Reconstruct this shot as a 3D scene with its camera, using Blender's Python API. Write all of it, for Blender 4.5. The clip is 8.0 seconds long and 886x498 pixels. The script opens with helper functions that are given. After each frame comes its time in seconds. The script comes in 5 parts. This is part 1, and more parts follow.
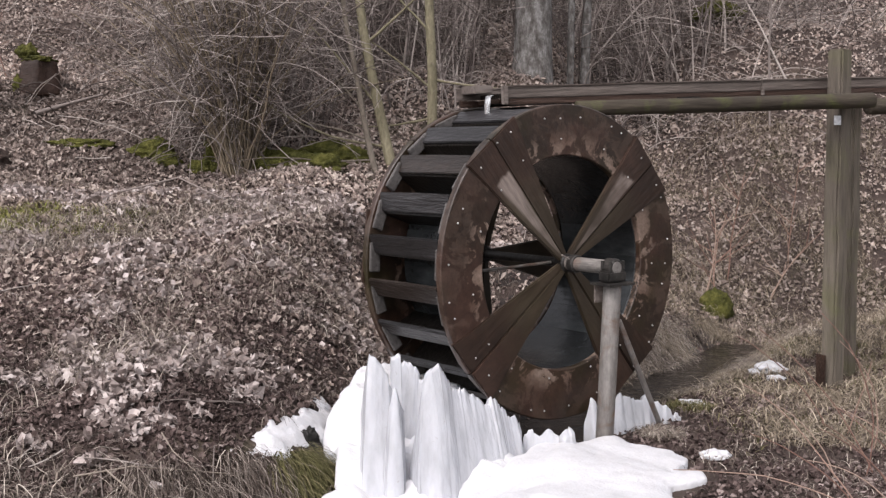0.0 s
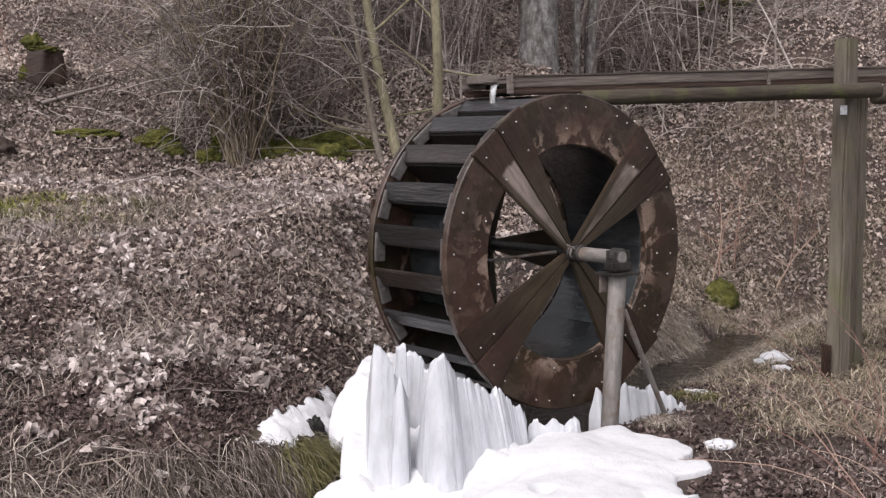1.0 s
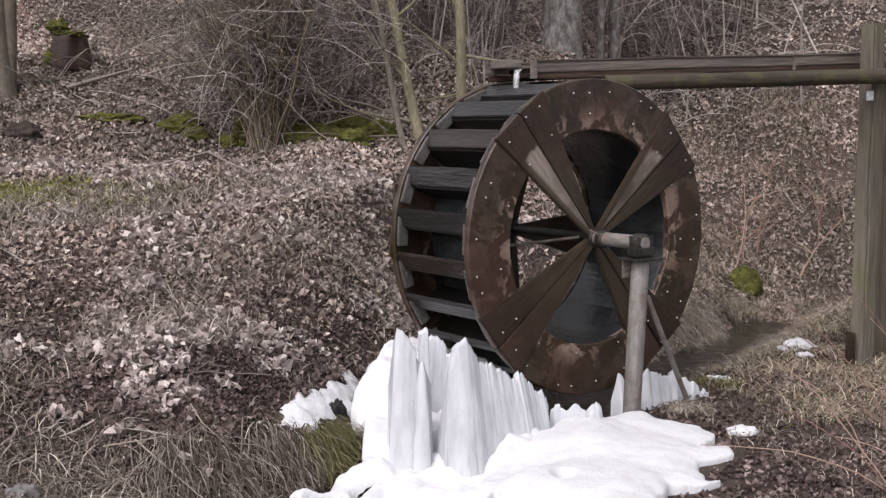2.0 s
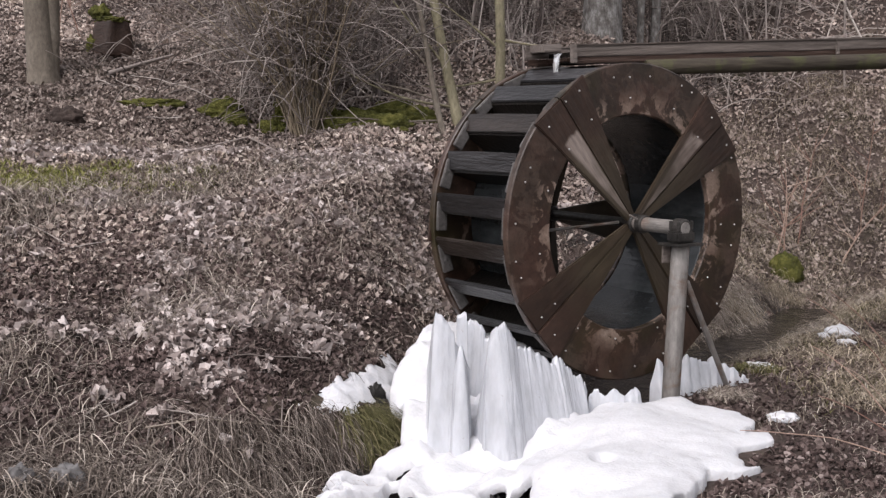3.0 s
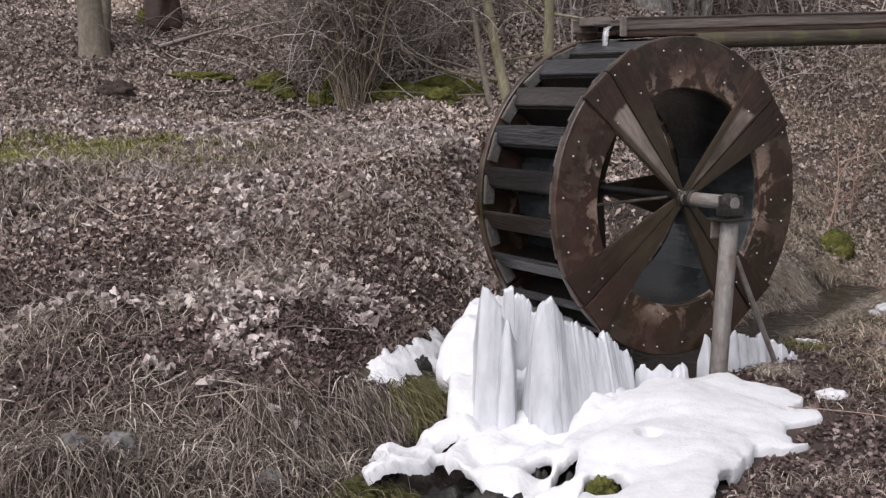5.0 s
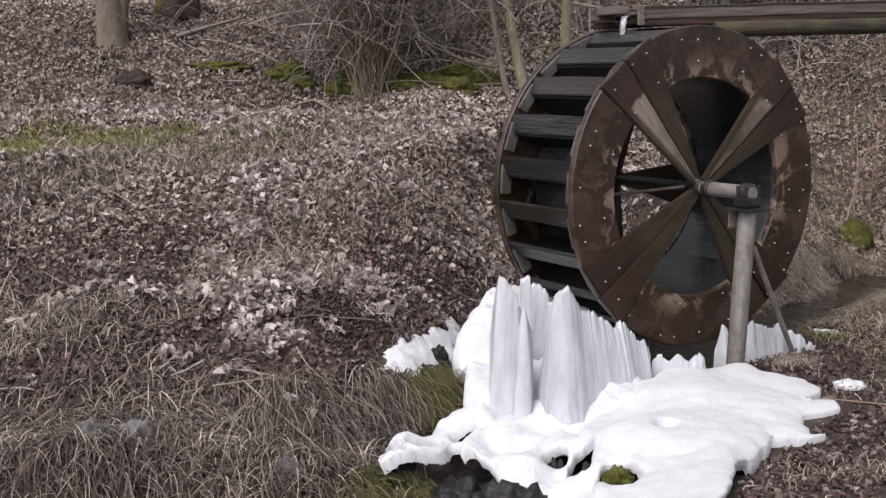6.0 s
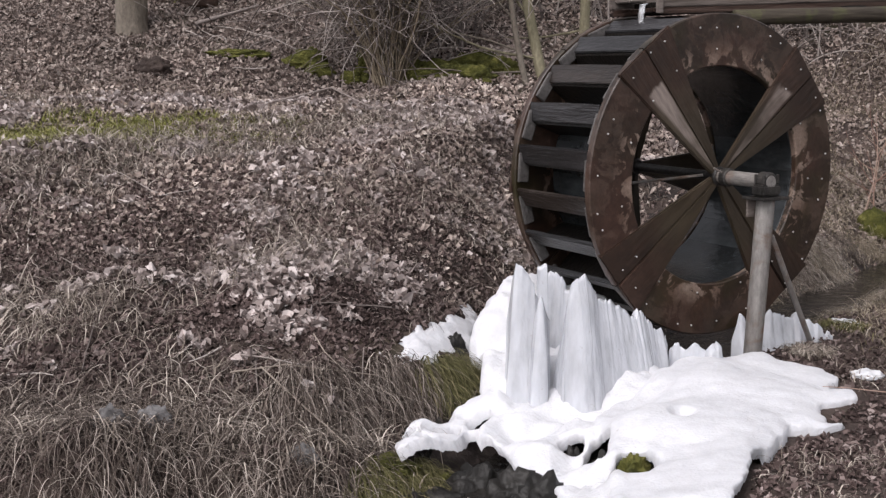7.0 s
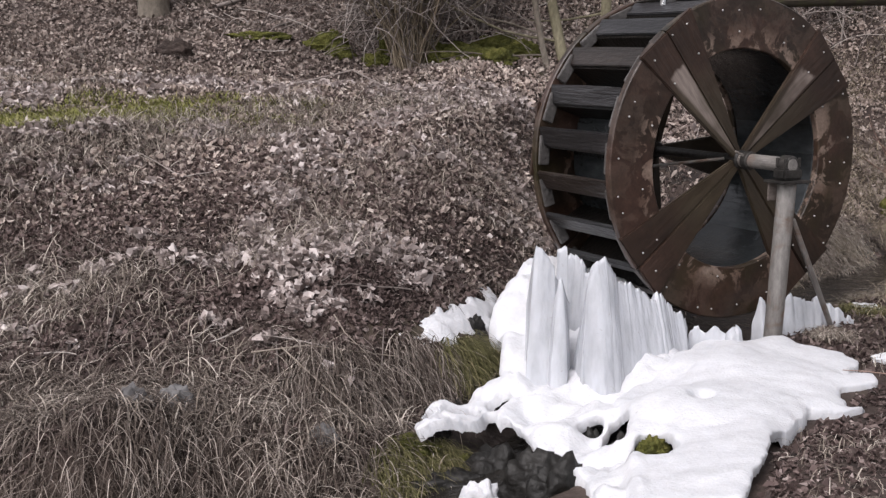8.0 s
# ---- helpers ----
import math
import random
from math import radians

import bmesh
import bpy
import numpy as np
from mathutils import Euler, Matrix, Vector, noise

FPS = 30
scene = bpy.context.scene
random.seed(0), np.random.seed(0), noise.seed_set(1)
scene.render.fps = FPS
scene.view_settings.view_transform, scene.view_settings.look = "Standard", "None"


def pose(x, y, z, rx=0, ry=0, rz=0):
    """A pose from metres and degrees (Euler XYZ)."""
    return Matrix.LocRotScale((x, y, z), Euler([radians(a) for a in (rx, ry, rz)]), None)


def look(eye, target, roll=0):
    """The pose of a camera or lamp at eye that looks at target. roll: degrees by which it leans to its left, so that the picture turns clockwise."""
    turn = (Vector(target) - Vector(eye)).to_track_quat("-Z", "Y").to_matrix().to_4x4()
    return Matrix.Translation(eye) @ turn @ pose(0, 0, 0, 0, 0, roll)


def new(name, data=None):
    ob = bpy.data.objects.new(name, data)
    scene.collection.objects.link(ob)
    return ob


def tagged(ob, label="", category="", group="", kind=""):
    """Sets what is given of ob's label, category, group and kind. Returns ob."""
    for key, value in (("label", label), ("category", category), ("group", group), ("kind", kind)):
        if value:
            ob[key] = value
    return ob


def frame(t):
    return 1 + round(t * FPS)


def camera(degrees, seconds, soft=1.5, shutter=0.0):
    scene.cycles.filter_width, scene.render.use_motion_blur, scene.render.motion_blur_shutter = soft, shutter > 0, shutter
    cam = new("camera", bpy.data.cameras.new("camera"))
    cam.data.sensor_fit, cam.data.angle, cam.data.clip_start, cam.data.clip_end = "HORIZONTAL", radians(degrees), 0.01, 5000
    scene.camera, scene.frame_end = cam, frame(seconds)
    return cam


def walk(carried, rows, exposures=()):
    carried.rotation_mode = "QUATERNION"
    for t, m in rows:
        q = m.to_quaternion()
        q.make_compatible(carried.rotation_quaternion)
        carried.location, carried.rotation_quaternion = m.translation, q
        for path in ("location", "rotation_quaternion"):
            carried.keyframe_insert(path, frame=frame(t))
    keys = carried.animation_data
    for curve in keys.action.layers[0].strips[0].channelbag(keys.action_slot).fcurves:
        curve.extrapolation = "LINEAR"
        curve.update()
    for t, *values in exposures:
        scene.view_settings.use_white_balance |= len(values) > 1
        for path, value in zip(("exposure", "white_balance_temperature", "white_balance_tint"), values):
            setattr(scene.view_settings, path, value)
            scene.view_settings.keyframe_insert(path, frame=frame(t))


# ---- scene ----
cam = camera(40.0, 8.0, soft=1.35)
PATH = [
    (0.0, 0.0000, 0.0000, 1.6000, 85.400, -0.000, 0.000),
    (0.5, 0.0016, -0.0025, 1.5921, 85.190, 0.041, 0.067),
    (1.0, 0.0029, -0.0029, 1.5951, 84.958, -0.001, 0.272),
    (2.5, 0.0015, -0.0069, 1.5780, 83.982, -0.195, 2.205),
    (3.0, -0.0030, -0.0134, 1.5761, 83.668, -0.170, 3.148),
    (3.5, -0.0059, -0.0175, 1.5730, 83.446, -0.154, 3.837),
    (4.0, -0.0035, -0.0143, 1.5755, 83.204, -0.206, 4.492),
    (4.5, -0.0072, -0.0203, 1.5730, 82.790, -0.270, 4.947),
    (6.0, -0.0048, -0.0195, 1.5692, 81.987, -0.254, 6.163),
    (6.5, -0.0016, -0.0233, 1.5718, 81.669, -0.300, 6.561),
    (7.0, 0.0000, -0.0295, 1.5683, 81.432, -0.319, 7.023),
    (7.5, -0.0015, -0.0401, 1.5647, 81.063, -0.415, 7.448),
    (8.0, 0.0002, -0.0462, 1.5600, 80.675, -0.436, 7.989),
]
walk(cam, [(t, pose(*p)) for t, *p in PATH], exposures=[(0.0, 0.79, 6550, 16), (2.5, 0.68, 6500, 15.5), (8.0, 0.58, 6430, 15)])

# ---- world and light: a grey, overcast winter day ----
world = bpy.data.worlds.new("world")
scene.world = world
world.use_nodes = True
wn = world.node_tree
bg = wn.nodes["Background"]
sky = wn.nodes.new("ShaderNodeTexSky")
sky.sky_type = "NISHITA"
sky.sun_disc = False
sky.sun_elevation, sky.sun_rotation = radians(50), radians(-150)
sky.dust_density = 4.0
grey = wn.nodes.new("ShaderNodeHueSaturation")
grey.inputs["Saturation"].default_value = 0.15
wn.links.new(sky.outputs[0], grey.inputs["Color"])
wn.links.new(grey.outputs[0], bg.inputs[0])
bg.inputs[1].default_value = 0.13
sun_data = bpy.data.lights.new("sun", "SUN")
sun_data.energy, sun_data.angle, sun_data.color = 0.9, radians(25), (1.0, 0.96, 0.92)
sun = new("sun", sun_data)
sun.matrix_world = look((-3, -5, 9), (0, 0, 0))

# ---- materials ----


def material(name, build, rough=0.8, metal=0.0, bump=0.0, bump_scale=40.0, stretch=(1, 1, 1), spec=0.3):
    """A principled material. build(nodes, links, coords) gives the colour socket."""
    m = bpy.data.materials.new(name)
    m.use_nodes = True
    nt = m.node_tree
    n, l = nt.nodes, nt.links
    b = n["Principled BSDF"]
    b.inputs["Roughness"].default_value, b.inputs["Metallic"].default_value = rough, metal
    b.inputs["Specular IOR Level"].default_value = spec
    tc = n.new("ShaderNodeTexCoord")
    info = n.new("ShaderNodeObjectInfo")
    shift = n.new("ShaderNodeVectorMath")
    shift.operation = "MULTIPLY_ADD"
    l.new(info.outputs["Random"], shift.inputs[0])
    shift.inputs[1].default_value = (17, 29, 23)
    l.new(tc.outputs["Object"], shift.inputs[2])
    l.new(build(n, l, shift.outputs[0]), b.inputs["Base Color"])
    if bump:
        mp = n.new("ShaderNodeMapping")
        mp.inputs["Scale"].default_value = stretch
        l.new(shift.outputs[0], mp.inputs[0])
        t = n.new("ShaderNodeTexNoise")
        t.inputs["Scale"].default_value, t.inputs["Detail"].default_value = bump_scale, 6
        l.new(mp.outputs[0], t.inputs["Vector"])
        bp = n.new("ShaderNodeBump")
        bp.inputs["Strength"].default_value, bp.inputs["Distance"].default_value = bump, 0.02
        l.new(t.outputs[0], bp.inputs["Height"])
        l.new(bp.outputs[0], b.inputs["Normal"])
    return m


def ramp(n, l, fac, stops):
    r = n.new("ShaderNodeValToRGB")
    while len(r.color_ramp.elements) < len(stops):
        r.color_ramp.elements.new(0.5)
    for e, (p, c) in zip(r.color_ramp.elements, stops):
        e.position, e.color = p, (*c, 1)
    l.new(fac, r.inputs[0])
    return r.outputs[0]


def noisy(n, l, co, scale, detail=5, stretch=(1, 1, 1), rough=0.6, distort=0.0):
    mp = n.new("ShaderNodeMapping")
    mp.inputs["Scale"].default_value = stretch
    l.new(co, mp.inputs[0])
    t = n.new("ShaderNodeTexNoise")
    t.inputs["Scale"].default_value, t.inputs["Detail"].default_value = scale, detail
    t.inputs["Roughness"].default_value, t.inputs["Distortion"].default_value = rough, distort
    l.new(mp.outputs[0], t.inputs["Vector"])
    return t.outputs[0]


def mixed(n, l, fac, a, b, how="MIX"):
    x = n.new("ShaderNodeMix")
    x.data_type, x.blend_type = "RGBA", how
    for s, v in ((0, fac), (6, a), (7, b)):
        if isinstance(v, (int, float)):
            x.inputs[s].default_value = v
        elif isinstance(v, tuple):
            x.inputs[s].default_value = (*v, 1)
        else:
            l.new(v, x.inputs[s])
    return x.outputs[2]


def two_scale(stops, coarse, fine, stretch=(1, 1, 1), second=None, second_stops=None, lo=0.45, hi=1.4):
    """Colour by a coarse and a fine noise together."""
    def build(n, l, co):
        a = ramp(n, l, noisy(n, l, co, coarse, 4, stretch), stops)
        b = ramp(n, l, noisy(n, l, co, fine, 6, stretch, 0.7), [(0.25, (lo, lo, lo)), (0.75, (hi, hi, hi))])
        c = mixed(n, l, 0.8, a, b, "MULTIPLY")
        if second is not None:
            f = ramp(n, l, noisy(n, l, co, second, 6, (1, 1, 1), 0.65, 0.6), second_stops[0])
            c = mixed(n, l, f, c, second_stops[1])
        return c
    return build


def by_island(stops, patch=None, patch_stops=None):
    """Colour by the piece, and by patches on the ground where given."""
    def build(n, l, co):
        g = n.new("ShaderNodeNewGeometry")
        c = ramp(n, l, g.outputs["Random Per Island"], stops)
        if patch:
            f = ramp(n, l, noisy(n, l, co, patch, 4), patch_stops)
            c = mixed(n, l, 1.0, c, f, "MULTIPLY")
        return c
    return build


def by_object(stops):
    def build(n, l, co):
        return ramp(n, l, n.new("ShaderNodeObjectInfo").outputs["Random"], stops)
    return build


M_SOIL = material("soil", two_scale([(0.3, (0.032, 0.023, 0.020)), (0.55, (0.066, 0.048, 0.041)), (0.75, (0.105, 0.078, 0.065))], 1.3, 22,
                                    second=0.9, second_stops=([(0.55, (0, 0, 0)), (0.75, (0.45, 0.45, 0.45))], (0.06, 0.065, 0.025))),
                  0.9, bump=0.9, bump_scale=30)
M_LEAF = material("dead_leaves", by_island([(0.0, (0.058, 0.041, 0.038)), (0.4, (0.102, 0.074, 0.068)), (0.75, (0.158, 0.120, 0.112)), (0.93, (0.24, 0.195, 0.182)), (1.0, (0.34, 0.29, 0.275))],
                                           0.7, [(0.36, (0.62, 0.59, 0.58)), (0.64, (1.3, 1.27, 1.26))]), 0.8, spec=0.3)
M_PALE = material("pale_leaves", by_island([(0.0, (0.15, 0.117, 0.106)), (0.4, (0.29, 0.242, 0.224)), (0.8, (0.46, 0.40, 0.38)), (1.0, (0.60, 0.54, 0.52))]), 0.7, spec=0.35)
M_HILL = material("slope_leaves", by_island([(0.0, (0.22, 0.175, 0.155)), (0.4, (0.35, 0.288, 0.258)), (0.8, (0.48, 0.413, 0.372)), (1.0, (0.60, 0.535, 0.49))],
                                            0.5, [(0.36, (0.6, 0.58, 0.57)), (0.64, (1.25, 1.23, 1.21))]), 0.75, spec=0.35)
M_STRAW = material("dry_grass", by_island([(0.0, (0.08, 0.063, 0.052)), (0.4, (0.19, 0.157, 0.130)), (0.75, (0.35, 0.30, 0.253)), (1.0, (0.60, 0.54, 0.475))]), 0.8)
M_HANG = material("hanging_straw", by_island([(0.0, (0.036, 0.026, 0.021)), (0.4, (0.088, 0.068, 0.056)), (0.75, (0.18, 0.148, 0.128)), (1.0, (0.44, 0.38, 0.335))]), 0.85)
M_TURF = material("turf", by_island([(0.0, (0.12, 0.13, 0.030)), (0.5, (0.22, 0.225, 0.06)), (0.85, (0.31, 0.295, 0.11)), (1.0, (0.42, 0.37, 0.21))]), 0.8)
M_MEADOW = material("meadow_straw", by_island([(0.0, (0.08, 0.062, 0.046)), (0.4, (0.18, 0.146, 0.107)), (0.75, (0.34, 0.283, 0.21)), (1.0, (0.56, 0.485, 0.385))]), 0.8)
M_GREEN = material("green_grass", by_island([(0.0, (0.045, 0.043, 0.016)), (0.5, (0.10, 0.095, 0.036)), (0.85, (0.17, 0.155, 0.07)), (1.0, (0.30, 0.25, 0.15))]), 0.8)
M_TWIG = material("twigs", by_island([(0.0, (0.07, 0.056, 0.051)), (0.5, (0.19, 0.16, 0.147)), (0.85, (0.35, 0.307, 0.282)), (1.0, (0.50, 0.45, 0.415))]), 0.85)
M_STEM = material("shrub_stems", by_object([(0.0, (0.10, 0.080, 0.058)), (0.5, (0.22, 0.178, 0.128)), (1.0, (0.40, 0.335, 0.245))]), 0.85)
M_BRAMBLE = material("bramble_canes", by_object([(0.0, (0.17, 0.095, 0.075)), (0.4, (0.23, 0.14, 0.11)), (0.6, (0.30, 0.20, 0.16)), (1.0, (0.40, 0.31, 0.25))]), 0.7)
M_MOSS = material("moss", two_scale([(0.3, (0.04, 0.042, 0.010)), (0.55, (0.11, 0.112, 0.026)), (0.8, (0.22, 0.20, 0.06))], 9, 90), 0.95, bump=1.0, bump_scale=120)
M_BARK = material("young_bark", two_scale([(0.3, (0.15, 0.135, 0.085)), (0.6, (0.27, 0.245, 0.165)), (0.8, (0.36, 0.335, 0.25))], 4, 45, (1, 1, 0.35)), 0.85, bump=0.5, bump_scale=45)
M_BEECH = material("smooth_bark", two_scale([(0.3, (0.12, 0.10, 0.08)), (0.6, (0.19, 0.165, 0.135)), (0.8, (0.26, 0.235, 0.20))], 4, 35, (1, 1, 0.5)), 0.85, bump=0.4, bump_scale=30)
M_OAK = material("old_bark", two_scale([(0.35, (0.075, 0.068, 0.062)), (0.5, (0.14, 0.132, 0.124)), (0.65, (0.25, 0.245, 0.24))], 16, 70, (1, 1, 0.5), lo=0.35, hi=1.5), 0.9, bump=1.0, bump_scale=28, stretch=(1, 1, 0.35))


def worn_rim(n, l, co):
    """Wet red-brown rim wood with olive algae, and paint worn pale in flakes near the inner edge."""
    base = two_scale([(0.28, (0.012, 0.008, 0.006)), (0.46, (0.030, 0.018, 0.012)), (0.6, (0.046, 0.024, 0.017)), (0.78, (0.07, 0.038, 0.027))], 2.0, 26)(n, l, co)
    algae = ramp(n, l, noisy(n, l, co, 1.3, 4), [(0.48, (0, 0, 0)), (0.66, (0.75, 0.75, 0.75))])
    base = mixed(n, l, algae, base, (0.032, 0.027, 0.010))
    flat = n.new("ShaderNodeVectorMath")
    flat.operation = "MULTIPLY"
    l.new(n.new("ShaderNodeTexCoord").outputs["Object"], flat.inputs[0])
    flat.inputs[1].default_value = (1, 0, 1)
    far = n.new("ShaderNodeVectorMath")
    far.operation = "LENGTH"
    l.new(flat.outputs[0], far.inputs[0])
    inner = ramp(n, l, far.outputs["Value"], [(0.64, (1, 1, 1)), (0.69, (0.8, 0.8, 0.8)), (0.76, (0.12, 0.12, 0.12)), (0.90, (0.16, 0.16, 0.16))])
    flake = ramp(n, l, noisy(n, l, co, 6.5, 7, (1, 1, 1), 0.66, 0.5), [(0.50, (0, 0, 0)), (0.54, (1, 1, 1))])
    return mixed(n, l, mixed(n, l, 1.0, inner, flake, "MULTIPLY"), base, two_scale([(0.3, (0.13, 0.080, 0.058)), (0.7, (0.27, 0.205, 0.165))], 6, 60)(n, l, co))


M_RIM = material("wet_brown_wood", worn_rim, 0.34, bump=0.14, bump_scale=24, spec=0.5)


def spoke_wood(n, l, co):
    """Olive-brown wet board, red-brown towards the rim, with faint grey wear along the grain."""
    olive = two_scale([(0.25, (0.016, 0.011, 0.007)), (0.5, (0.036, 0.026, 0.016)), (0.75, (0.066, 0.051, 0.033))], 1.8, 20, (0.25, 1, 1),
                      second=2.2, second_stops=([(0.52, (0, 0, 0)), (0.74, (0.5, 0.5, 0.5))], (0.12, 0.094, 0.072)))(n, l, co)
    brown = two_scale([(0.28, (0.013, 0.008, 0.006)), (0.48, (0.032, 0.018, 0.012)), (0.75, (0.066, 0.036, 0.026))], 2.0, 26)(n, l, co)
    sep = n.new("ShaderNodeSeparateXYZ")
    l.new(n.new("ShaderNodeTexCoord").outputs["Object"], sep.inputs[0])
    ragged = n.new("ShaderNodeMath")
    ragged.operation = "MULTIPLY_ADD"
    l.new(noisy(n, l, co, 3.5, 5), ragged.inputs[0])
    ragged.inputs[1].default_value = 0.5
    l.new(sep.outputs["X"], ragged.inputs[2])
    return mixed(n, l, ramp(n, l, ragged.outputs[0], [(0.66, (0, 0, 0)), (0.92, (1, 1, 1))]), olive, brown)


M_SPOKE = material("worn_spoke_wood", spoke_wood, 0.38, bump=0.2, bump_scale=40, stretch=(0.12, 1, 1), spec=0.45)


def striped_spoke(n, l, co):
    """Spoke wood with a pale worn stripe from near the hub out to the rim's inner edge."""
    base = spoke_wood(n, l, co)
    pale = two_scale([(0.3, (0.19, 0.15, 0.128)), (0.7, (0.31, 0.258, 0.228))], 3, 45, (0.15, 1, 1))(n, l, co)
    raw = n.new("ShaderNodeTexCoord").outputs["Object"]
    sep = n.new("ShaderNodeSeparateXYZ")
    l.new(raw, sep.inputs[0])
    wob = n.new("ShaderNodeMath")
    wob.operation = "MULTIPLY_ADD"
    l.new(noisy(n, l, co, 5, 5), wob.inputs[0])
    wob.inputs[1].default_value = 0.22
    l.new(sep.outputs["X"], wob.inputs[2])
    mask = ramp(n, l, wob.outputs[0], [(0.16, (0, 0, 0)), (0.30, (0.9, 0.9, 0.9)), (0.78, (0.9, 0.9, 0.9)), (0.81, (0, 0, 0))])
    slant = n.new("ShaderNodeMath")
    slant.operation = "DIVIDE"
    l.new(sep.outputs["Z"], slant.inputs[0])
    l.new(sep.outputs["X"], slant.inputs[1])
    rag = n.new("ShaderNodeMath")
    rag.operation = "MULTIPLY_ADD"
    l.new(noisy(n, l, co, 9, 5, (0.3, 1, 1)), rag.inputs[0])
    rag.inputs[1].default_value = 0.08
    l.new(slant.outputs[0], rag.inputs[2])
    across = ramp(n, l, rag.outputs[0], [(0.05, (0, 0, 0)), (0.07, (1, 1, 1)), (0.205, (1, 1, 1)), (0.24, (0.05, 0.05, 0.05))])
    mask = mixed(n, l, 1.0, mask, across, "MULTIPLY")
    blot = ramp(n, l, noisy(n, l, co, 2.2, 3), [(0.30, (0.2, 0.2, 0.2)), (0.45, (1, 1, 1))])
    return mixed(n, l, mixed(n, l, 1.0, mask, blot, "MULTIPLY"), base, pale)


M_STRIPE = material("worn_striped_spoke", striped_spoke, 0.42, bump=0.22, bump_scale=40, stretch=(0.12, 1, 1), spec=0.45)
M_PADDLE = material("wet_grey_wood", two_scale([(0.3, (0.008, 0.0075, 0.0075)), (0.5, (0.020, 0.019, 0.020)), (0.72, (0.062, 0.060, 0.063))], 2.2, 40, (0.3, 1, 1)), 0.3, bump=0.4, bump_scale=60, stretch=(0.15, 1, 1), spec=0.5)
M_PADDLE_BROWN = material("wet_brown_board", two_scale([(0.3, (0.009, 0.006, 0.005)), (0.5, (0.022, 0.016, 0.013)), (0.72, (0.052, 0.040, 0.034))], 2.2, 40, (0.3, 1, 1)), 0.3, bump=0.4, bump_scale=60, stretch=(0.15, 1, 1), spec=0.5)
M_CLEAT = material("wet_pale_wood", two_scale([(0.3, (0.06, 0.055, 0.052)), (0.7, (0.15, 0.142, 0.138))], 4, 40), 0.4, bump=0.3, bump_scale=40)
M_DARK = material("soaked_wood", two_scale([(0.3, (0.008, 0.007, 0.006)), (0.6, (0.018, 0.015, 0.013)), (0.8, (0.04, 0.036, 0.034))], 3, 30), 0.4, bump=0.3, bump_scale=40, spec=0.4)
# blue-grey tones colour in the wet reflections inside the drum
M_STAVE = material("soaked_stave_sheen", two_scale([(0.3, (0.012, 0.013, 0.014)), (0.55, (0.030, 0.034, 0.036)), (0.8, (0.085, 0.095, 0.10))], 2.2, 24, (1, 0.4, 1)), 0.22, bump=0.25, bump_scale=20, spec=0.5)
M_BOARD = material("weathered_board", two_scale([(0.3, (0.085, 0.067, 0.058)), (0.55, (0.165, 0.14, 0.125)), (0.8, (0.25, 0.22, 0.20))], 2.5, 35, (0.12, 1, 1)), 0.8, bump=0.5, bump_scale=60, stretch=(0.1, 1, 1))
M_WETBOARD = material("wet_board", two_scale([(0.3, (0.032, 0.019, 0.014)), (0.55, (0.062, 0.038, 0.029)), (0.8, (0.10, 0.066, 0.052))], 2.5, 35, (0.12, 1, 1)), 0.5, bump=0.5, bump_scale=60, stretch=(0.1, 1, 1))
M_LOG = material("mossy_log", two_scale([(0.3, (0.028, 0.023, 0.018)), (0.55, (0.062, 0.051, 0.038)), (0.8, (0.125, 0.108, 0.082))], 3, 35, (1, 1, 0.12),
                                       second=5, second_stops=([(0.5, (0, 0, 0)), (0.7, (0.6, 0.6, 0.6))], (0.09, 0.105, 0.03))), 0.85, bump=0.5, bump_scale=50, stretch=(1, 1, 0.12))
M_POST = material("weathered_post", two_scale([(0.3, (0.085, 0.07, 0.058)), (0.55, (0.15, 0.13, 0.105)), (0.8, (0.23, 0.20, 0.165))], 2.5, 35, (0.1, 1, 1),
                                             second=3, second_stops=([(0.5, (0, 0, 0)), (0.72, (0.5, 0.5, 0.5))], (0.13, 0.135, 0.06))), 0.85, bump=0.6, bump_scale=50, stretch=(0.1, 1, 1))
M_PIPE = material("rusty_steel", two_scale([(0.3, (0.15, 0.135, 0.125)), (0.55, (0.25, 0.235, 0.22)), (0.8, (0.32, 0.305, 0.29))], 3, 40, (1, 1, 0.3),
                                          second=4, second_stops=([(0.50, (0, 0, 0)), (0.66, (0.85, 0.85, 0.85))], (0.16, 0.085, 0.05))), 0.55, 0.25, bump=0.2, bump_scale=60)
M_IRON = material("dark_iron", two_scale([(0.3, (0.025, 0.024, 0.023)), (0.6, (0.06, 0.056, 0.052)), (0.8, (0.11, 0.095, 0.085))], 12, 60), 0.5, 0.5, bump=0.2)
M_BOLT = material("zinc_bolts", two_scale([(0.3, (0.4, 0.39, 0.37)), (0.7, (0.62, 0.61, 0.6))], 20, 90), 0.45, 0.4)
M_TAG = material("white_tag", two_scale([(0.3, (0.55, 0.57, 0.6)), (0.7, (0.72, 0.74, 0.76))], 8, 60), 0.5)
M_STONE = material("wet_stone", two_scale([(0.3, (0.007, 0.007, 0.006)), (0.6, (0.016, 0.0145, 0.013)), (0.85, (0.042, 0.038, 0.034))], 4, 40), 0.5, bump=1.0, bump_scale=16, spec=0.3)
M_MUD = material("wet_mud", two_scale([(0.3, (0.014, 0.010, 0.009)), (0.6, (0.032, 0.024, 0.021)), (0.85, (0.06, 0.046, 0.040))], 3, 30), 0.7, bump=0.9, bump_scale=26, spec=0.3)
